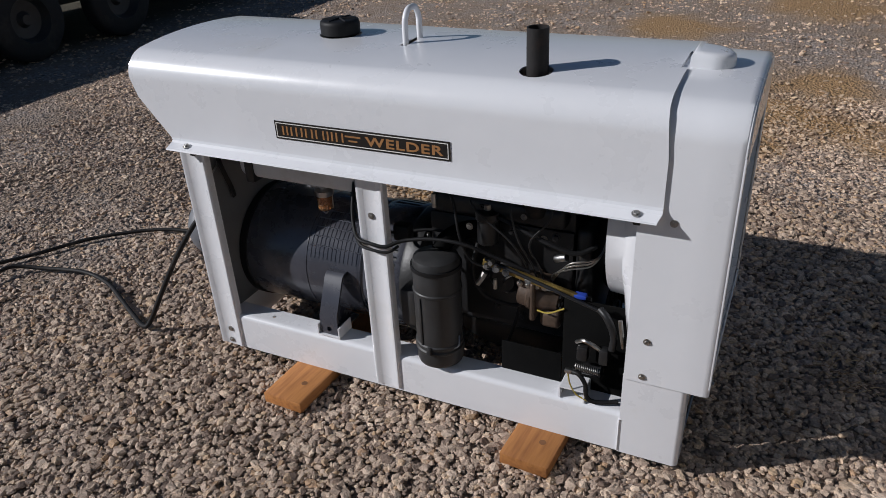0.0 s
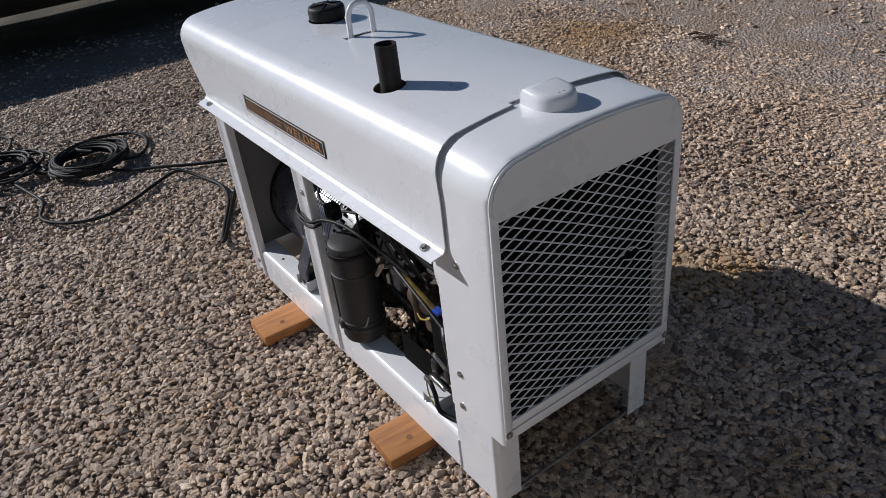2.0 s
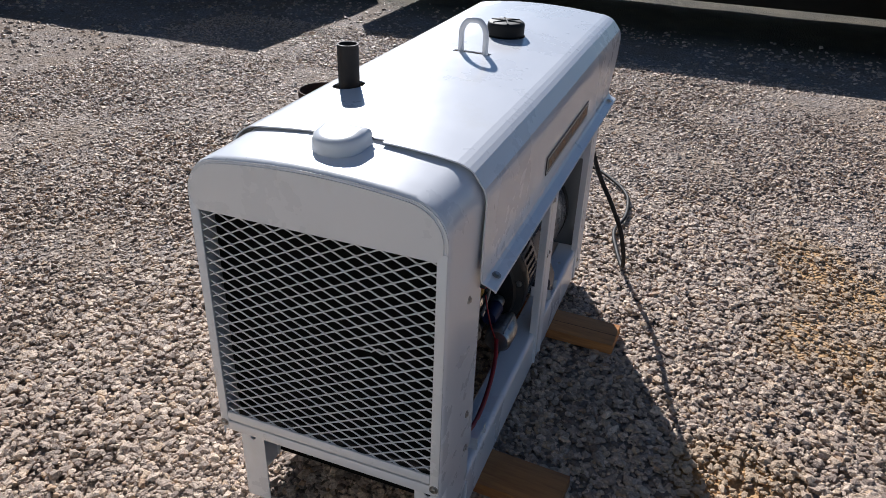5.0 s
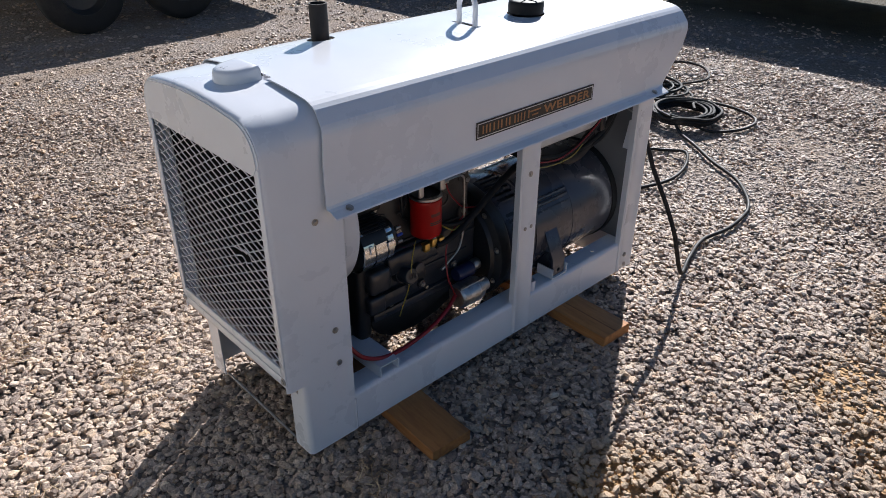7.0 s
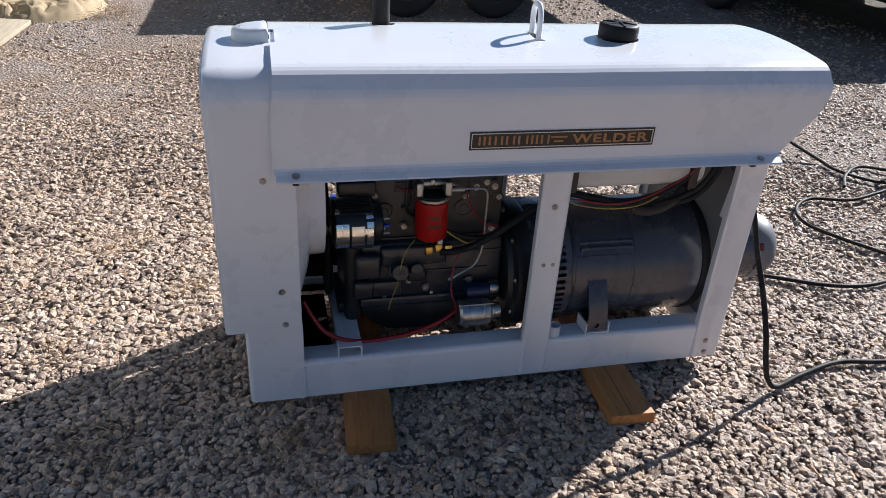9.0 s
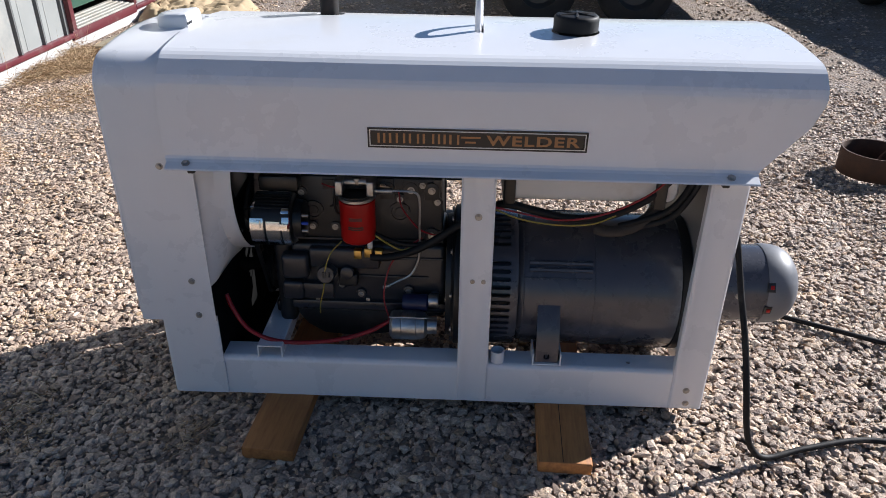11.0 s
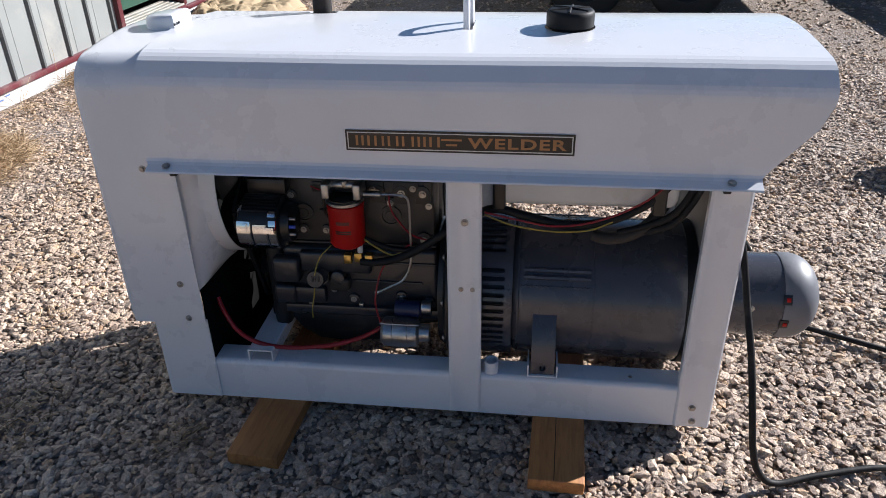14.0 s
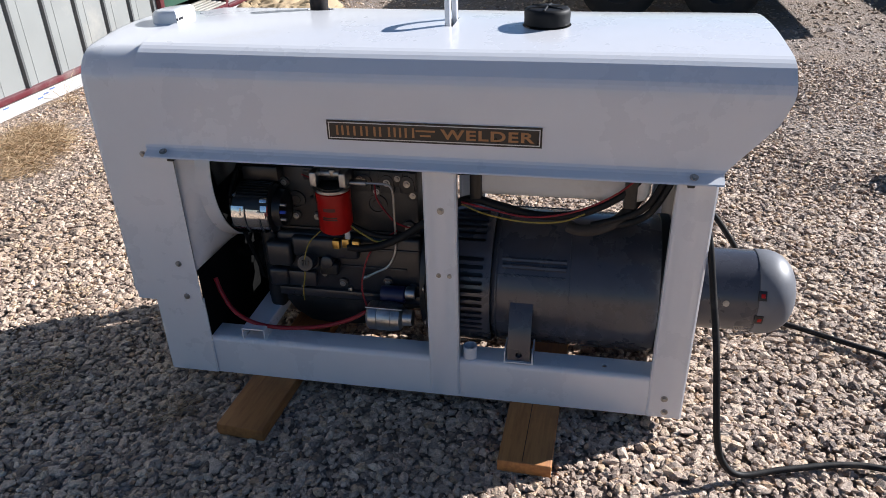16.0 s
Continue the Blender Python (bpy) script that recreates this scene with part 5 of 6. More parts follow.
pump = part("injection_pump", lathe([(0, 0), (0, 0.030), (0.006, 0.040), (0.030, 0.042), (0.034, 0.047), (0.044, 0.047), (0.048, 0.041), (0.085, 0.040), (0.095, 0.034), (0.118, 0.030), (0.122, 0.022), (0.122, 0)], (0.255, -0.155, 0.420), (1, 0, -0.10), 36), PUMP, welder, "stained brown injection pump")
part("pump_flange", box(0.300, 0.316, -0.205, -0.11, 0.352, 0.475, 0.012, seg=3), PUMP, pump)
part("pump_cover", box(0.262, 0.350, -0.19, -0.125, 0.448, 0.474, 0.008, seg=3), PUMP, pump)
part("pump_base", box(0.325, 0.385, -0.19, -0.125, 0.330, 0.385, 0.014, seg=3), PUMP, pump)
for k in range(6):
    a = k * math.pi / 3
    bolt(pump, (0.376, -0.155 + 0.02 * math.cos(a), 0.408 + 0.02 * math.sin(a)), (1, 0, -0.1), 0.004)
for k in range(4):
    bolt(pump, (0.268 + 0.024 * k, -0.191, 0.462), (0, -1, 0), 0.006)
part("pump_lever", sweep([(0.325, -0.205, 0.395), (0.36, -0.215, 0.40), (0.405, -0.215, 0.425)], 0.0026, 8, 5), YELLOW_WIRE, pump)
rail = part("throttle_rail", box(-0.14, 0.14, -0.006, 0.006, -0.010, 0.010, 0.002, turn=Matrix.Translation((0.30, -0.205, 0.492)) @ Matrix.Rotation(radians(9), 4, "Y") @ Matrix.Rotation(radians(-4), 4, "Z")), stuff_mat("yellow_passivated", (0.42, 0.30, 0.09), 0.35, 0.7, 0.35, 30, 0.3, (0.1, 0.06, 0.03), 0.4), welder, "yellow passivated throttle rail")
for k, x in enumerate((0.18, 0.205, 0.235, 0.30, 0.36)):
    bolt(rail, (x, -0.212, 0.513 - 0.16 * (x - 0.16)), (0, -1, 0.3), 0.007)
part("cam_lever", sweep([(0.175, -0.215, 0.49), (0.165, -0.222, 0.47), (0.155, -0.225, 0.455)], 0.008, 8, 4), STEEL, welder)
part("clevis", cyl((0.205, -0.215, 0.475), (0.205, -0.215, 0.445), 0.006, 10), STEEL, welder)
part("governor_rod", cyl((0.17, -0.20, 0.525), (0.52, -0.235, 0.45), 0.0055, 10), BLACK, welder)
part("stop_knob", cyl((0.36, -0.165, 0.545), (0.395, -0.175, 0.56), 0.011, 16, 0.003), ALU, welder)
for k in range(3):
    part("injector_line", sweep([(0.345, -0.15, 0.46), (0.36 + 0.01 * k, -0.17, 0.50 + 0.008 * k), (0.41, -0.18, 0.53 + 0.009 * k), (0.46, -0.17, 0.545 + 0.008 * k), (0.485, -0.15, 0.585), (0.49, -0.12, 0.64)], 0.0028, 6, 6), STEEL, welder)
for k in range(2):
    part("injector_line", sweep([(0.27, -0.15, 0.462), (0.245, -0.175, 0.475 + 0.01 * k), (0.22, -0.17, 0.455 + 0.012 * k), (0.205, -0.15, 0.43)], 0.0028, 6, 6), STEEL, welder)
part("switch_box", box(0.43, 0.462, -0.222, -0.20, 0.468, 0.480, 0.003), BLUE, welder, "blue plastic switch")
part("control_plate", box(0.415, 0.475, -0.205, -0.198, 0.330, 0.470, 0.003), BLACK, welder)
for z in (0.44, 0.415):
    bolt(welder, (0.43, -0.205, z), (0, -1, 0), 0.005)
# idler linkage by the shell
part("idler_arm", sweep([(0.505, -0.235, 0.46), (0.53, -0.250, 0.445), (0.55, -0.255, 0.40), (0.548, -0.255, 0.355)], 0.010, 10, 5), ENGINE_DARK, welder)
part("idler_link", cyl((0.565, -0.262, 0.455), (0.578, -0.262, 0.375), 0.006, 10), STEEL, welder)
part("idler_clamp", box(0.455, 0.485, -0.262, -0.235, 0.298, 0.345, 0.006), ENGINE_DARK, welder)
part("idler_clamp", box(0.515, 0.540, -0.262, -0.235, 0.300, 0.350, 0.006), ENGINE_DARK, welder)
part("rocker_arm", sweep([(0.45, -0.24, 0.345), (0.475, -0.255, 0.365), (0.51, -0.255, 0.35), (0.53, -0.25, 0.33)], 0.006, 8, 5), STEEL, welder)
spring = [(0.455 + 0.065 * k / 72, -0.263 + 0.0085 * math.cos(k * 2 * math.pi / 6), 0.283 - 0.004 * k / 72 + 0.0085 * math.sin(k * 2 * math.pi / 6)) for k in range(73)]
part("return_spring", sweep(spring, 0.0016, 6, 2), STEEL, welder, "coiled return spring")
part("solenoid_body", lathe([(0, 0), (0, 0.018), (0.05, 0.018), (0.055, 0.01), (0.055, 0)], (0.47, -0.235, 0.262), (1, 0, 0), 20), BLACK, welder)
# gusset plate and ground lead on the rail
part("ground_lead", sweep([(0.445, -0.268, 0.262), (0.468, -0.275, 0.266), (0.488, -0.278, 0.24), (0.492, -0.278, 0.205), (0.505, -0.274, 0.185), (0.54, -0.262, 0.180), (0.575, -0.25, 0.184)], 0.0065, 10, 6), RUBBER, welder)
part("lead_lug", box(0.428, 0.458, -0.275, -0.262, 0.258, 0.272, 0.003), ALU, welder)
part("wire", sweep([(0.438, -0.272, 0.258), (0.446, -0.275, 0.225), (0.465, -0.277, 0.197), (0.495, -0.275, 0.182)], 0.0022, 6, 6), YELLOW_WIRE, welder)


# ---- timbers under the machine ----
def timber(xa, ya, xb, yb, label):
    length = math.hypot(xb - xa, yb - ya)
    b = box(-0.072, 0.072, -length / 2, length / 2, 0.0, 0.0385, 0.004, seg=2)
    rng = random.Random(int(xa * 100))
    for v in b.verts:
        v.co += Vector((rng.uniform(-1, 1), rng.uniform(-1, 1), 0)) * 0.0012
    ob = part("timber_block", b, TIMBER)
    ob.matrix_world = pose((xa + xb) / 2, (ya + yb) / 2, 0.001, 0, 0, -math.degrees(math.atan2(xb - xa, yb - ya)))
    part("knot", lathe([(0, 0.0105), (0.0006, 0.010), (0.0008, 0)], (0.022, -length / 2 + 0.09, 0.0383), (0, 0, 1), 14), stuff_mat("knot_wood", (0.20, 0.085, 0.03), 0.6), ob)
    if xa < 0:
        part("split", box(0.004, 0.0062, length / 2 - 0.32, length / 2 - 0.004, 0.0380, 0.0388), stuff_mat("split_wood", (0.06, 0.025, 0.01), 0.8), ob)
    return tagged(ob, label, "timber", "timbers under the machine")


timber(-0.424, -0.457, -0.387, 0.521, "orange-brown pine plank lying under the generator end")
timber(0.362, -0.418, 0.418, 0.512, "orange-brown pine plank lying under the engine end")


# ---- welding cables ----
def cable(name, pts, r, label, seg=10, step=8):
    return tagged(part(name, sweep(pts, r, seg, step), CABLE), label, "cable", "welding cables")


g = 0.017
cable("welding_cable", [(-0.755, 0.20, 0.67), (-0.780, 0.235, 0.675), (-0.805, 0.265, 0.60), (-0.828, 0.312, 0.465), (-0.845, 0.372, 0.345), (-0.855, 0.425, 0.23), (-0.868, 0.450, 0.13), (-0.892, 0.457, 0.06), (-0.945, 0.447, g), (-1.07, 0.405, g), (-1.25, 0.362, g), (-1.43, 0.385, g), (-1.60, 0.372, g), (-1.70, 0.345, g), (-1.81, 0.280, g), (-1.96, 0.145, g), (-2.08, -0.055, g), (-2.22, -0.24, g), (-2.33, -0.40, g), (-2.42, -0.50, g + 0.02)], 0.0088, "black rubber welding cable running from the machine over the gravel")
cable("welding_cable", [(-0.755, -0.16, 0.50), (-0.80, -0.175, 0.50), (-0.875, -0.20, 0.47), (-0.978, -0.232, 0.33), (-1.070, -0.265, 0.17), (-1.130, -0.292, 0.055), (-1.168, -0.300, g + 0.004), (-1.28, -0.250, g), (-1.41, -0.185, g), (-1.56, -0.115, g), (-1.73, -0.085, g), (-1.92, -0.125, g), (-2.045, -0.20, g + 0.02), (-2.04, -0.32, g), (-1.93, -0.48, g), (-1.86, -0.64, g), (-1.92, -0.80, g), (-2.08, -0.90, g), (-2.28, -0.86, g), (-2.48, -0.90, g + 0.01), (-2.66, -0.95, g + 0.02)], 0.0088, "black rubber welding cable hanging from the rear panel to the gravel")


def coil(cx, cy, turns, rx, ry, jitter, rise, seed, tilt=0.0):
    rng = random.Random(seed)
    pts = []
    n = 10
    ox = oy = 0.0
    kx = ky = 1.0
    for k in range(turns * n + 1):
        if k % n == 0:
            ox, oy = rng.uniform(-jitter, jitter), rng.uniform(-jitter, jitter)
            kx, ky = rng.uniform(0.78, 1.08), rng.uniform(0.78, 1.08)
        a = 2 * math.pi * k / n + tilt
        z = g + rise * (k / (turns * n)) + 0.012 * abs(math.sin(1.7 * k + seed))
        pts.append((cx + ox + rx * kx * math.cos(a), cy + oy + ry * ky * math.sin(a), z))
    return pts


cable("cable_coil", coil(-2.60, -0.54, 13, 0.205, 0.185, 0.03, 0.055, 3), 0.009, "coiled black welding cable lying on the gravel", 8, 4)
cable("cable_coil", coil(-2.84, -0.93, 6, 0.20, 0.17, 0.09, 0.05, 8, 0.7) + [(-2.72, -0.82, 0.03), (-2.66, -0.75, 0.02), (-2.60, -0.68, 0.04)], 0.009, "loose heap of black welding cable on the gravel", 8, 4)
cable("welding_cable", [(-2.78, -1.00, 0.04), (-2.95, -1.13, 0.03), (-3.12, -1.21, 0.03), (-3.34, -1.23, 0.04), (-3.54, -1.16, 0.06), (-3.58, -0.98, 0.05), (-3.42, -0.84, 0.03), (-3.20, -0.88, 0.03), (-2.98, -0.94, 0.05)], 0.009, "loop of black welding cable beside the heap", 8, 6)
cable("welding_cable", [(-2.64, -0.50, 0.07), (-2.74, -0.56, 0.07), (-2.88, -0.52, 0.05), (-2.95, -0.40, 0.03), (-2.92, -0.25, g), (-2.80, -0.18, g), (-2.62, -0.20, g), (-2.48, -0.30, 0.02), (-2.45, -0.43, 0.05)], 0.009, "loop of black welding cable beside the coil", 8, 6)
cable("welding_cable", [(-2.315, -1.605, 0.125), (-2.35, -1.56, 0.10), (-2.42, -1.47, 0.06), (-2.50, -1.36, g), (-2.50, -1.24, g), (-2.58, -1.10, g), (-2.70, -1.02, 0.02), (-2.80, -0.98, 0.04)], 0.009, "black cable from the electrode holder to the heap", 8, 6)
cable("welding_cable", [(-2.38, -1.02, g), (-2.50, -1.16, g), (-2.68, -1.27, g), (-2.84, -1.16, 0.025), (-2.96, -1.08, 0.03), (-3.04, -0.98, 0.04), (-2.90, -0.82, 0.04), (-2.68, -0.76, 0.03)], 0.009, "slack black cable across the heap", 8, 6)

# ---- rusty ring with the electrode holder ----
RX, RY = -2.23, -1.71
ring = lathe([(0.0, 0.166), (0.002, 0.1675), (0.118, 0.1675), (0.121, 0.166), (0.121, 0.160), (0.118, 0.1585), (0.002, 0.1585), (0.0, 0.160), (0.0, 0.166)], (0, 0, 0), (0, 0, 1), 56)
for v in ring.verts:
    a = math.atan2(v.co.y, v.co.x)
    k = 1 + 0.02 * math.sin(2 * a + 0.6)
    v.co.x *= k
    v.co.y *= k
    v.co.z += 0.004 * math.sin(a + 1)
ring_ob = part("steel_ring", ring, RUST)
cut(ring_ob, [cyl((0.10, -0.05, 0.085), (0.25, -0.12, 0.085), 0.006, 12)])
ring_ob.location, ring_ob.scale = (RX, RY, 0.004), (1.06, 1.06, 1.04)
tagged(ring_ob, "rusty brown cut ring of steel pipe standing on the gravel", "steel ring")
stinger = empty("electrode_holder", "black electrode holder hung over the rim of the rusty ring", "electrode holder", at=(-2.295, -1.62, 0.13))
part("handle", lathe([(0, 0.010), (0.01, 0.0145), (0.06, 0.0135), (0.11, 0.0145), (0.12, 0.010)], (-0.005, 0.0, 0.004), (-0.9, 0.35, 0.02), 18), RUBBER, stinger)
part("jaw", sweep([(0.0, 0.0, 0.008), (0.045, -0.022, 0.020), (0.075, -0.035, -0.015), (0.085, -0.04, -0.06)], 0.008, 8, 5), RUST, stinger)
part("lever", sweep([(0.03, -0.01, 0.020), (-0.03, 0.012, 0.045), (-0.075, 0.03, 0.052)], 0.006, 8, 5, flat=0.5), ALU, stinger)


# ---- metal building beside the yard ----
SIDING = stuff_mat("ribbed_wall_paint", (0.275, 0.285, 0.275), 0.5, 0.05, 0.06, 3, 0.05, (0.42, 0.40, 0.36), 0.25)
MAROON = stuff_mat("maroon_trim_paint", (0.12, 0.022, 0.03), 0.4, 0, 0.15, 8, 0.1, (0.25, 0.2, 0.18), 0.3)
GREEN = stuff_mat("green_door_paint", (0.025, 0.085, 0.055), 0.4, 0, 0.12, 6, 0.1)
SILL = stuff_mat("weathered_pale_aluminium", (0.42, 0.40, 0.36), 0.5, 0.2, 0.12, 9, 0.2, (0.30, 0.26, 0.20), 0.4)
FOAM = stuff_mat("white_foundation_board", (0.50, 0.50, 0.50), 0.7, 0, 0.1, 9, 0.3, (0.40, 0.35, 0.28), 0.4)
# Main ribs are darker than the siding: their shadow put into the colour.
RIB_SHADE = stuff_mat("rib_shade_grey", (0.13, 0.135, 0.135), 0.5, 0.1, 0.1, 3, 0.05)
WX = 2.93
shed = empty("metal_building", "pale grey ribbed metal building with maroon trim and a green door", "building", at=(3.13, -4.0, 0))
shed.rotation_euler = (0, 0, radians(-0.6))


def spart(name, bm, mat, label=""):
    bmesh.ops.translate(bm, vec=(-WX, 4.0, 0), verts=bm.verts)
    return part(name, bm, mat, shed, label)


D0, D1 = -5.10, -4.00
for a, b in ((-14.0, D0 - 0.06), (D1 + 0.06, 1.2)):
    spart("wall", box(WX, WX + 0.10, a, b, 0.130, 3.4), SIDING)
    spart("base_trim", box(WX - 0.035, WX + 0.1, a, b, 0.092, 0.130, 0.005), MAROON)
    spart("foundation", box(WX - 0.012, WX + 0.1, a, b, -0.05, 0.092, 0.004), FOAM)
    for k in range(-10, 40):
        y = -2.245 - k * 0.325
        if a + 0.05 < y < b - 0.05:
            spart("rib", prism([(WX + 0.001, y - 0.019), (WX - 0.022, y - 0.010), (WX - 0.022, y + 0.010), (WX + 0.001, y + 0.019)], "z", 0.132, 3.39), RIB_SHADE)
            spart("rib", prism([(WX + 0.001, y - 0.118), (WX - 0.003, y - 0.113), (WX - 0.003, y - 0.105), (WX + 0.001, y - 0.100)], "z", 0.132, 3.39), SIDING)
spart("wall", box(WX, WX + 0.10, D0 - 0.06, D1 + 0.06, 2.35, 3.4), SIDING)
for y0, y1 in ((D0 - 0.06, D0), (D1, D1 + 0.06)):
    spart("door_frame", box(WX - 0.04, WX + 0.1, y0, y1, 0.150, 2.35, 0.004), MAROON)
spart("door", box(WX + 0.16, WX + 0.20, D0, D1, 0.24, 2.35, 0.004), GREEN, "green metal door")
spart("door_sill", box(WX - 0.03, WX + 0.2, D0 - 0.06, D1 + 0.06, 0.07, 0.148, 0.006), MAROON)
spart("foundation", box(WX - 0.012, WX + 0.2, D0 - 0.06, D1 + 0.06, -0.05, 0.07, 0.004), FOAM)
for k in range(5):
    spart("sill_slat", box(WX - 0.04 + 0.040 * k, WX - 0.0015 + 0.040 * k, D0 + 0.002, D1 - 0.002, 0.150 + 0.009 * k, 0.166 + 0.009 * k, 0.002), SILL)
spart("roof", prism([(WX - 0.25, 3.40), (WX + 5.0, 4.6), (WX + 10.0, 3.4), (WX + 10.0, 3.5), (WX + 5.0, 4.7), (WX - 0.25, 3.5)], "y", -14.2, 1.4), SIDING)
for nm, a in (("wall", (WX + 0.1, WX + 9.8, 1.1, 1.2)), ("wall", (WX + 0.1, WX + 9.8, -14.0, -13.9)), ("wall", (WX + 9.8, WX + 9.9, -14.0, 1.2))):
    spart(nm, box(*a, 0.0, 3.4), SIDING)
PRINT = stuff_mat("blue_print", (0.10, 0.18, 0.42), 0.6)
for k, y in enumerate((-1.80, -1.86, -2.02, -2.34, -2.40, -2.47)):
    spart("printed_bar", box(WX - 0.0145, WX - 0.012, y, y + 0.05, 0.035 + 0.014 * (k % 3), 0.043 + 0.014 * (k % 3)), PRINT)

# plywood board and burlap heap by the door
board = part("plywood_board", box(-0.18, 0.18, -0.50, 0.50, 0.0, 0.034, 0.004), PLYWOOD)
board.matrix_world = pose(2.73, -4.36, 0.012, 0, -2.0, -3)
tagged(board, "weathered tan plywood board lying in front of the door", "board")


def burlap():
    bm = bmesh.new()
    n = 60
    vs = []
    for i in range(n):
        row = []
        for j in range(n):
            u, v = i / (n - 1) * 2 - 1, j / (n - 1) * 2 - 1
            x, y = 2.62 + 0.58 * u, -5.55 + 0.62 * v
            e = max(0.0, 1 - (u * u) ** 1.2 - (v * v) ** 1.2)
            f = noise.fractal(Vector((x * 3, y * 3, 1)), 1.0, 2.0, 3)
            w = 1 - 2.2 * abs(noise.noise(Vector((x * 9 + 5 * y + 2 * f, y * 3, 4))))
            row.append(bm.verts.new((x, y, -0.02 + (0.085 + 0.05 * f + 0.05 * w) * min(1, e * 2.2))))
        vs.append(row)
    for i in range(n - 1):
        for j in range(n - 1):
            bm.faces.new((vs[i][j], vs[i + 1][j], vs[i + 1][j + 1], vs[i][j + 1]))
    ob = part("burlap_sheet", bm, stuff_mat("burlap_cloth", (0.44, 0.33, 0.20), 0.95, 0, 0.15, 6, 0.6, (0.30, 0.21, 0.12), 0.2, bump_scale=300), angle=180)
    return tagged(ob, "crumpled tan burlap sheet heaped on the ground by the door", "sheet")


burlap()


# ---- dry grass ----
def straw(spots, seed):
    rng = np.random.default_rng(seed)
    co, fa = [], []
    for cx, cy, rad, count, tall in spots:
        for _ in range(count):
            a, d = rng.uniform(0, 6.283), rad * rng.uniform() ** 0.6
            p = np.array([cx + d * math.cos(a), cy + d * math.sin(a), rng.uniform(0.0, 0.03)])
            way = np.array([rng.normal(), rng.normal(), rng.uniform(0.0, 0.9)])
            way /= np.linalg.norm(way)
            L, bend = tall * rng.uniform(0.4, 1.1), rng.normal(size=3) * 0.5
            side = np.cross(way, rng.normal(size=3))
            side = side / np.linalg.norm(side) * rng.uniform(0.0007, 0.0017)
            b = len(co)
            for k, w in ((0, 1.0), (0.35, 0.9), (0.7, 0.7), (1.0, 0.2)):
                q = p + way * L * k + bend * L * 0.45 * k * k + np.array([0, 0, -0.35 * L * k * k])
                q[2] = max(q[2], 0.004)
                co.append((q - side * w).tolist())
                co.append((q + side * w).tolist())
            for k in range(3):
                fa.append((b + 2 * k, b + 2 * k + 1, b + 2 * k + 3, b + 2 * k + 2))
    me = bpy.data.meshes.new("dry_grass")
    me.from_pydata(co, [], fa)
    m, n, l, p = nodes_of("dry_straw")
    geo = n.new("ShaderNodeNewGeometry")
    c = ramp(n, l, geo.outputs["Random Per Island"], [(0, (0.20, 0.115, 0.055)), (0.5, (0.42, 0.28, 0.15)), (1, (0.62, 0.48, 0.30))])
    l.new(c.outputs[0], p.inputs["Base Color"])
    p.inputs["Roughness"].default_value = 0.8
    me.materials.append(m)
    return tagged(new("dry_grass", me), "dry straw-coloured grass and weeds on the gravel", "grass", kind="stuff")


straw([(2.62, -1.52, 0.22, 2000, 0.15), (2.74, -1.72, 0.16, 800, 0.16), (2.48, -1.24, 0.18, 800, 0.12), (2.95, -3.30, 0.28, 1900, 0.15), (2.80, -3.62, 0.26, 1300, 0.14), (3.02, -3.85, 0.12, 300, 0.28), (2.48, -2.60, 0.32, 900, 0.08),
       (2.98, -2.95, 0.12, 90, 0.26), (2.95, -2.35, 0.10, 60, 0.24), (2.20, -2.0, 0.15, 60, 0.06), (2.0, -5.3, 0.3, 400, 0.12), (0.65, 0.445, 0.07, 90, 0.05), (1.17, 0.36, 0.13, 150, 0.055), (1.08, 0.51, 0.08, 50, 0.04), (0.95, -0.46, 0.06, 60, 0.05), (1.38, -0.10, 0.08, 60, 0.05), (1.26, -0.83, 0.12, 110, 0.06)], 7)


# ---- twigs and leaves lying on the gravel ----
def twigs(x, y, count, spread, seed):
    rng = random.Random(seed)
    clump = empty("twig_clump", "small dark clump of dead twigs and leaves on the gravel", "twigs", "twig clumps", at=(x, y, 0.02))
    for _ in range(count):
        a, d = rng.uniform(0, 6.28), spread * rng.random()
        px, py, w = d * math.cos(a) * 1.5, d * math.sin(a), rng.uniform(0, 6.28)
        ln = rng.uniform(0.03, 0.08)
        q = [(px + ln * k * math.cos(w), py + ln * k * math.sin(w), rng.uniform(0.0, 0.02)) for k in (-1, 0, 1)]
        part("twig", sweep(q, rng.uniform(0.003, 0.008), 6, 3, flat=0.6), RUST, clump)
    return clump


twigs(-1.22, 3.24, 12, 0.11, 2)
twigs(-1.34, 2.32, 5, 0.05, 5)


# ---- parked flatbed trailers ----
DECK = wood_mat("weathered_deck_boards", (0.13, 0.10, 0.075), (0.06, 0.045, 0.035))


def wheel(parent, x, y, z, along, r=0.36, w=0.22, out=1):
    ax = (0, out, 0) if along == "x" else (out, 0, 0)
    p0 = Vector((x, y, z)) - Vector(ax) * w / 2
    prof = [(0.0, r * 0.55), (0.0, r * 0.82), (0.02, r * 0.95), (0.045, r), (w - 0.045, r), (w - 0.02, r * 0.95), (w, r * 0.82), (w, r * 0.55)]
    hub = part("wheel", lathe([(w * 0.3, 0), (w * 0.3, r * 0.2), (w * 0.45, r * 0.42), (w * 0.9, r * 0.56), (w * 0.98, r * 0.60), (w * 0.98, r * 0.545), (w * 0.6, r * 0.45), (w * 0.55, r * 0.2), (w * 0.75, r * 0.12), (w * 0.75, 0)], p0, ax, 36), RIM, parent)
    part("tyre", lathe(prof, p0, ax, 44), TYRE, hub)


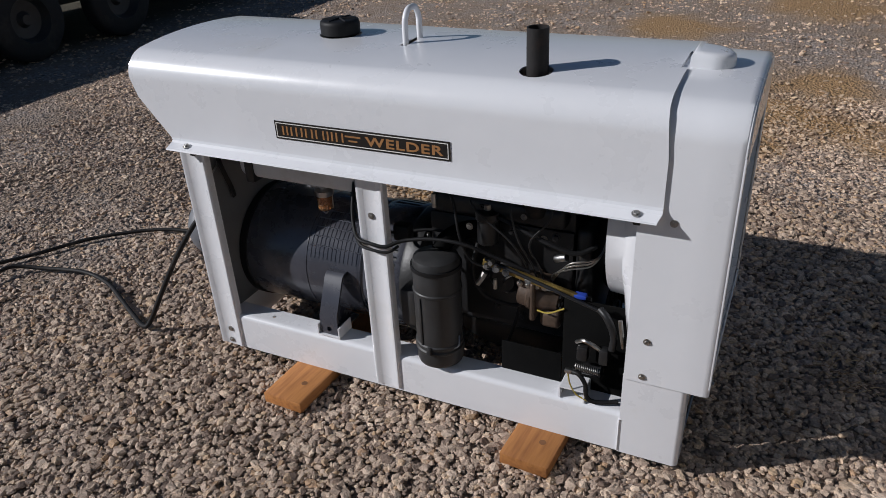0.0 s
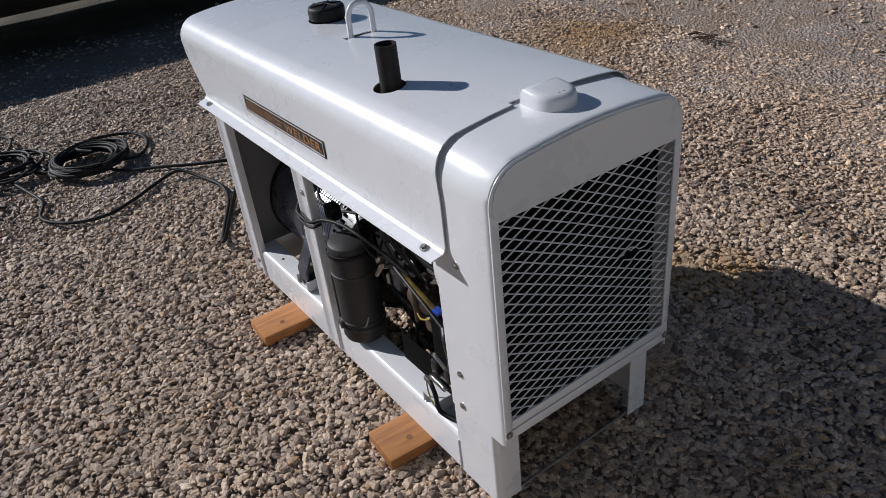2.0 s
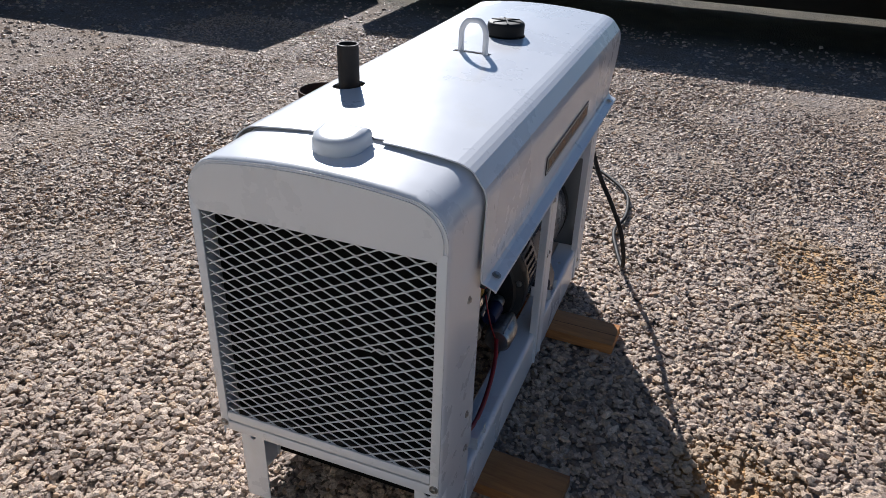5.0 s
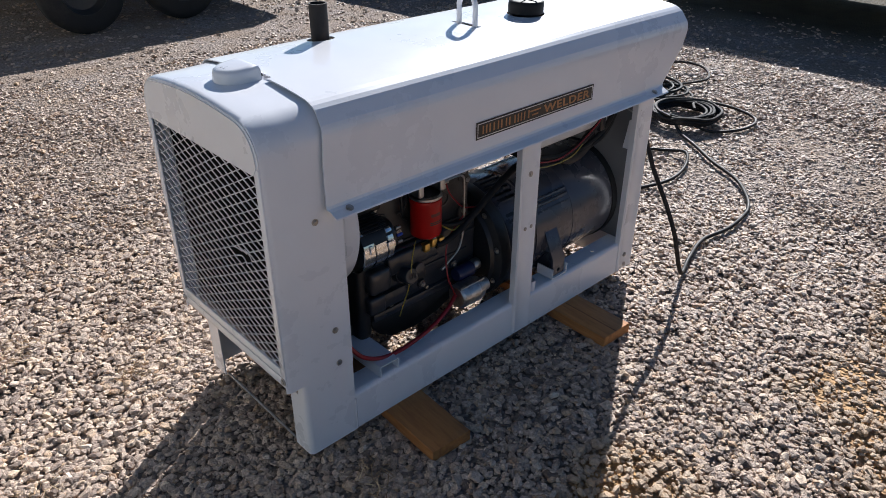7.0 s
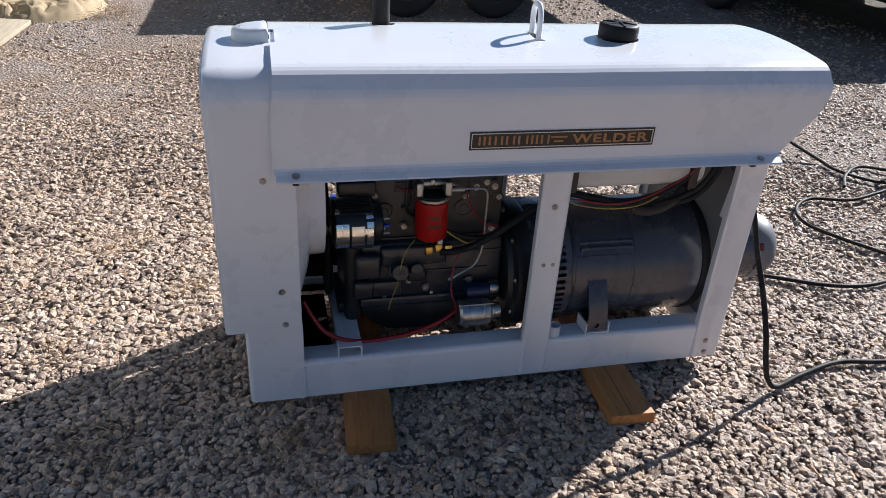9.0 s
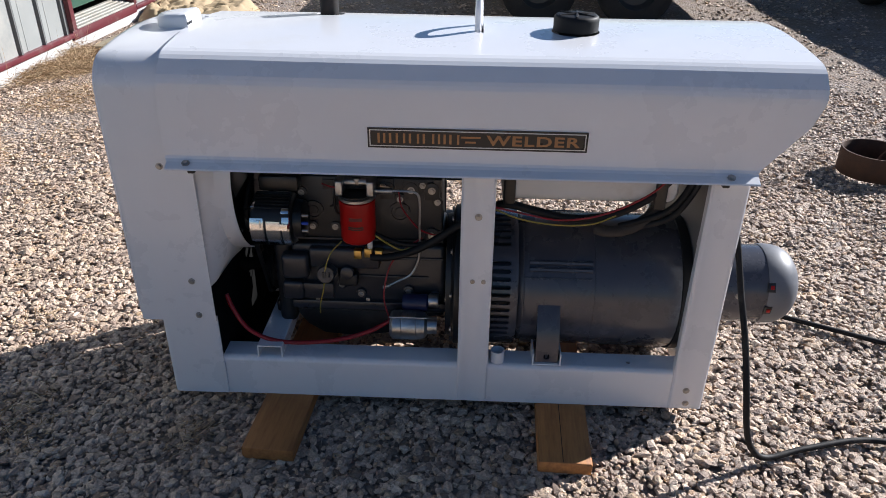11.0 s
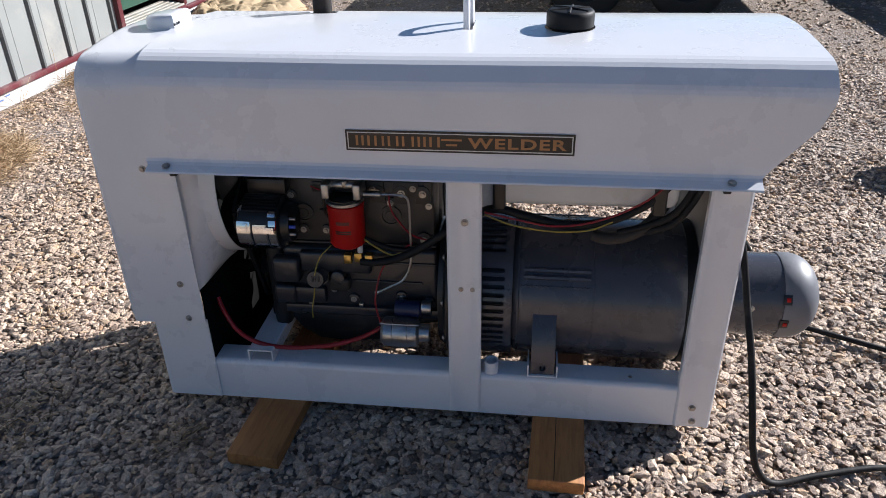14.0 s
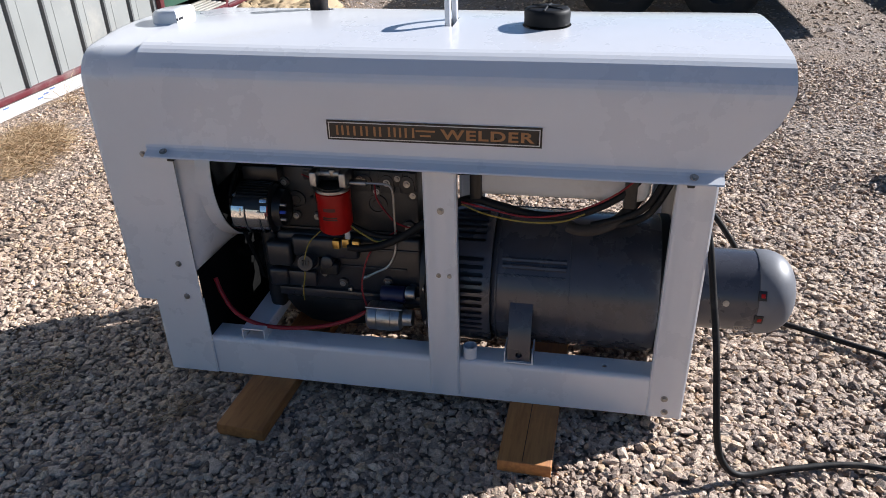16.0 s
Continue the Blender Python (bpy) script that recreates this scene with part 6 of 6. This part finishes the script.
def trailer(x0, x1, y0, y1, along, z0, z1, wheels, near, label):
    t = empty("flatbed_trailer", label, "trailer", "parked trailers")
    part("deck", box(x0 + 0.05, x1 - 0.05, y0 + 0.05, y1 - 0.05, z1 - 0.05, z1, 0.004), DECK, t)
    for a, b, c, d in ((x0, x1, y0, y0 + 0.06), (x0, x1, y1 - 0.06, y1), (x0, x0 + 0.06, y0 + 0.06, y1 - 0.06), (x1 - 0.06, x1, y0 + 0.06, y1 - 0.06)):
        part("frame_beam", box(a, b, c, d, z0, z1 + 0.02, 0.006), DARK_FRAME, t)
    n = 7
    for k in range(1, n):
        if along == "x":
            xx = x0 + (x1 - x0) * k / n
            part("cross_beam", box(xx - 0.03, xx + 0.03, y0 + 0.06, y1 - 0.06, z0 + 0.03, z1 - 0.052), DARK_FRAME, t)
        else:
            yy = y0 + (y1 - y0) * k / n
            part("cross_beam", box(x0 + 0.06, x1 - 0.06, yy - 0.03, yy + 0.03, z0 + 0.03, z1 - 0.052), DARK_FRAME, t)
    for q in wheels:
        for side in (0, 1):
            if along == "x":
                yy = (y1 + 0.14) if side else (y0 - 0.14)
                wheel(t, q, yy, 0.36, "x", out=1 if side else -1)
                part("axle", cyl((q, y0, 0.36), (q, y1, 0.36), 0.04, 12), DARK_FRAME, t) if side else None
            else:
                xx = (x1 + 0.14) if side else (x0 - 0.14)
                wheel(t, xx, q, 0.36, "y", out=1 if side else -1)
                part("axle", cyl((x0, q, 0.36), (x1, q, 0.36), 0.04, 12), DARK_FRAME, t) if side else None
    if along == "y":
        # Dark board added to hide the sunlit ground beyond the deck.
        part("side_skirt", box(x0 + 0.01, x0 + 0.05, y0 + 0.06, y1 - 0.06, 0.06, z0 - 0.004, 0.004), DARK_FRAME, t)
    mid = (min(wheels) + max(wheels)) / 2
    half = (max(wheels) - min(wheels)) / 2 + 0.45
    for side in (0, 1):
        if along == "x":
            yy = (y1 + 0.02, y1 + 0.27) if side else (y0 - 0.27, y0 - 0.02)
            part("fender", box(mid - half, mid + half, *yy, 0.77, 0.80, 0.01), DARK_FRAME, t)
        else:
            xx = (x1 + 0.02, x1 + 0.27) if side else (x0 - 0.27, x0 - 0.02)
            part("fender", box(*xx, mid - half, mid + half, 0.77, 0.80, 0.01), DARK_FRAME, t)
    return t


trailer(-7.30, -5.50, -3.20, 7.8, "y", 0.60, 0.80, (2.56, 3.60), 1, "dark flatbed trailer with tandem wheels parked on the gravel")
trailer(-3.45, 0.10, -7.4, -5.45, "x", 0.70, 0.98, (-1.62, -0.72), 1, "dark low trailer with tandem wheels parked by the building")
trailer(-7.0, -4.68, -8.9, -3.80, "y", 0.60, 0.92, (-6.8, -5.9), 1, "dark trailer parked at the end of the yard")
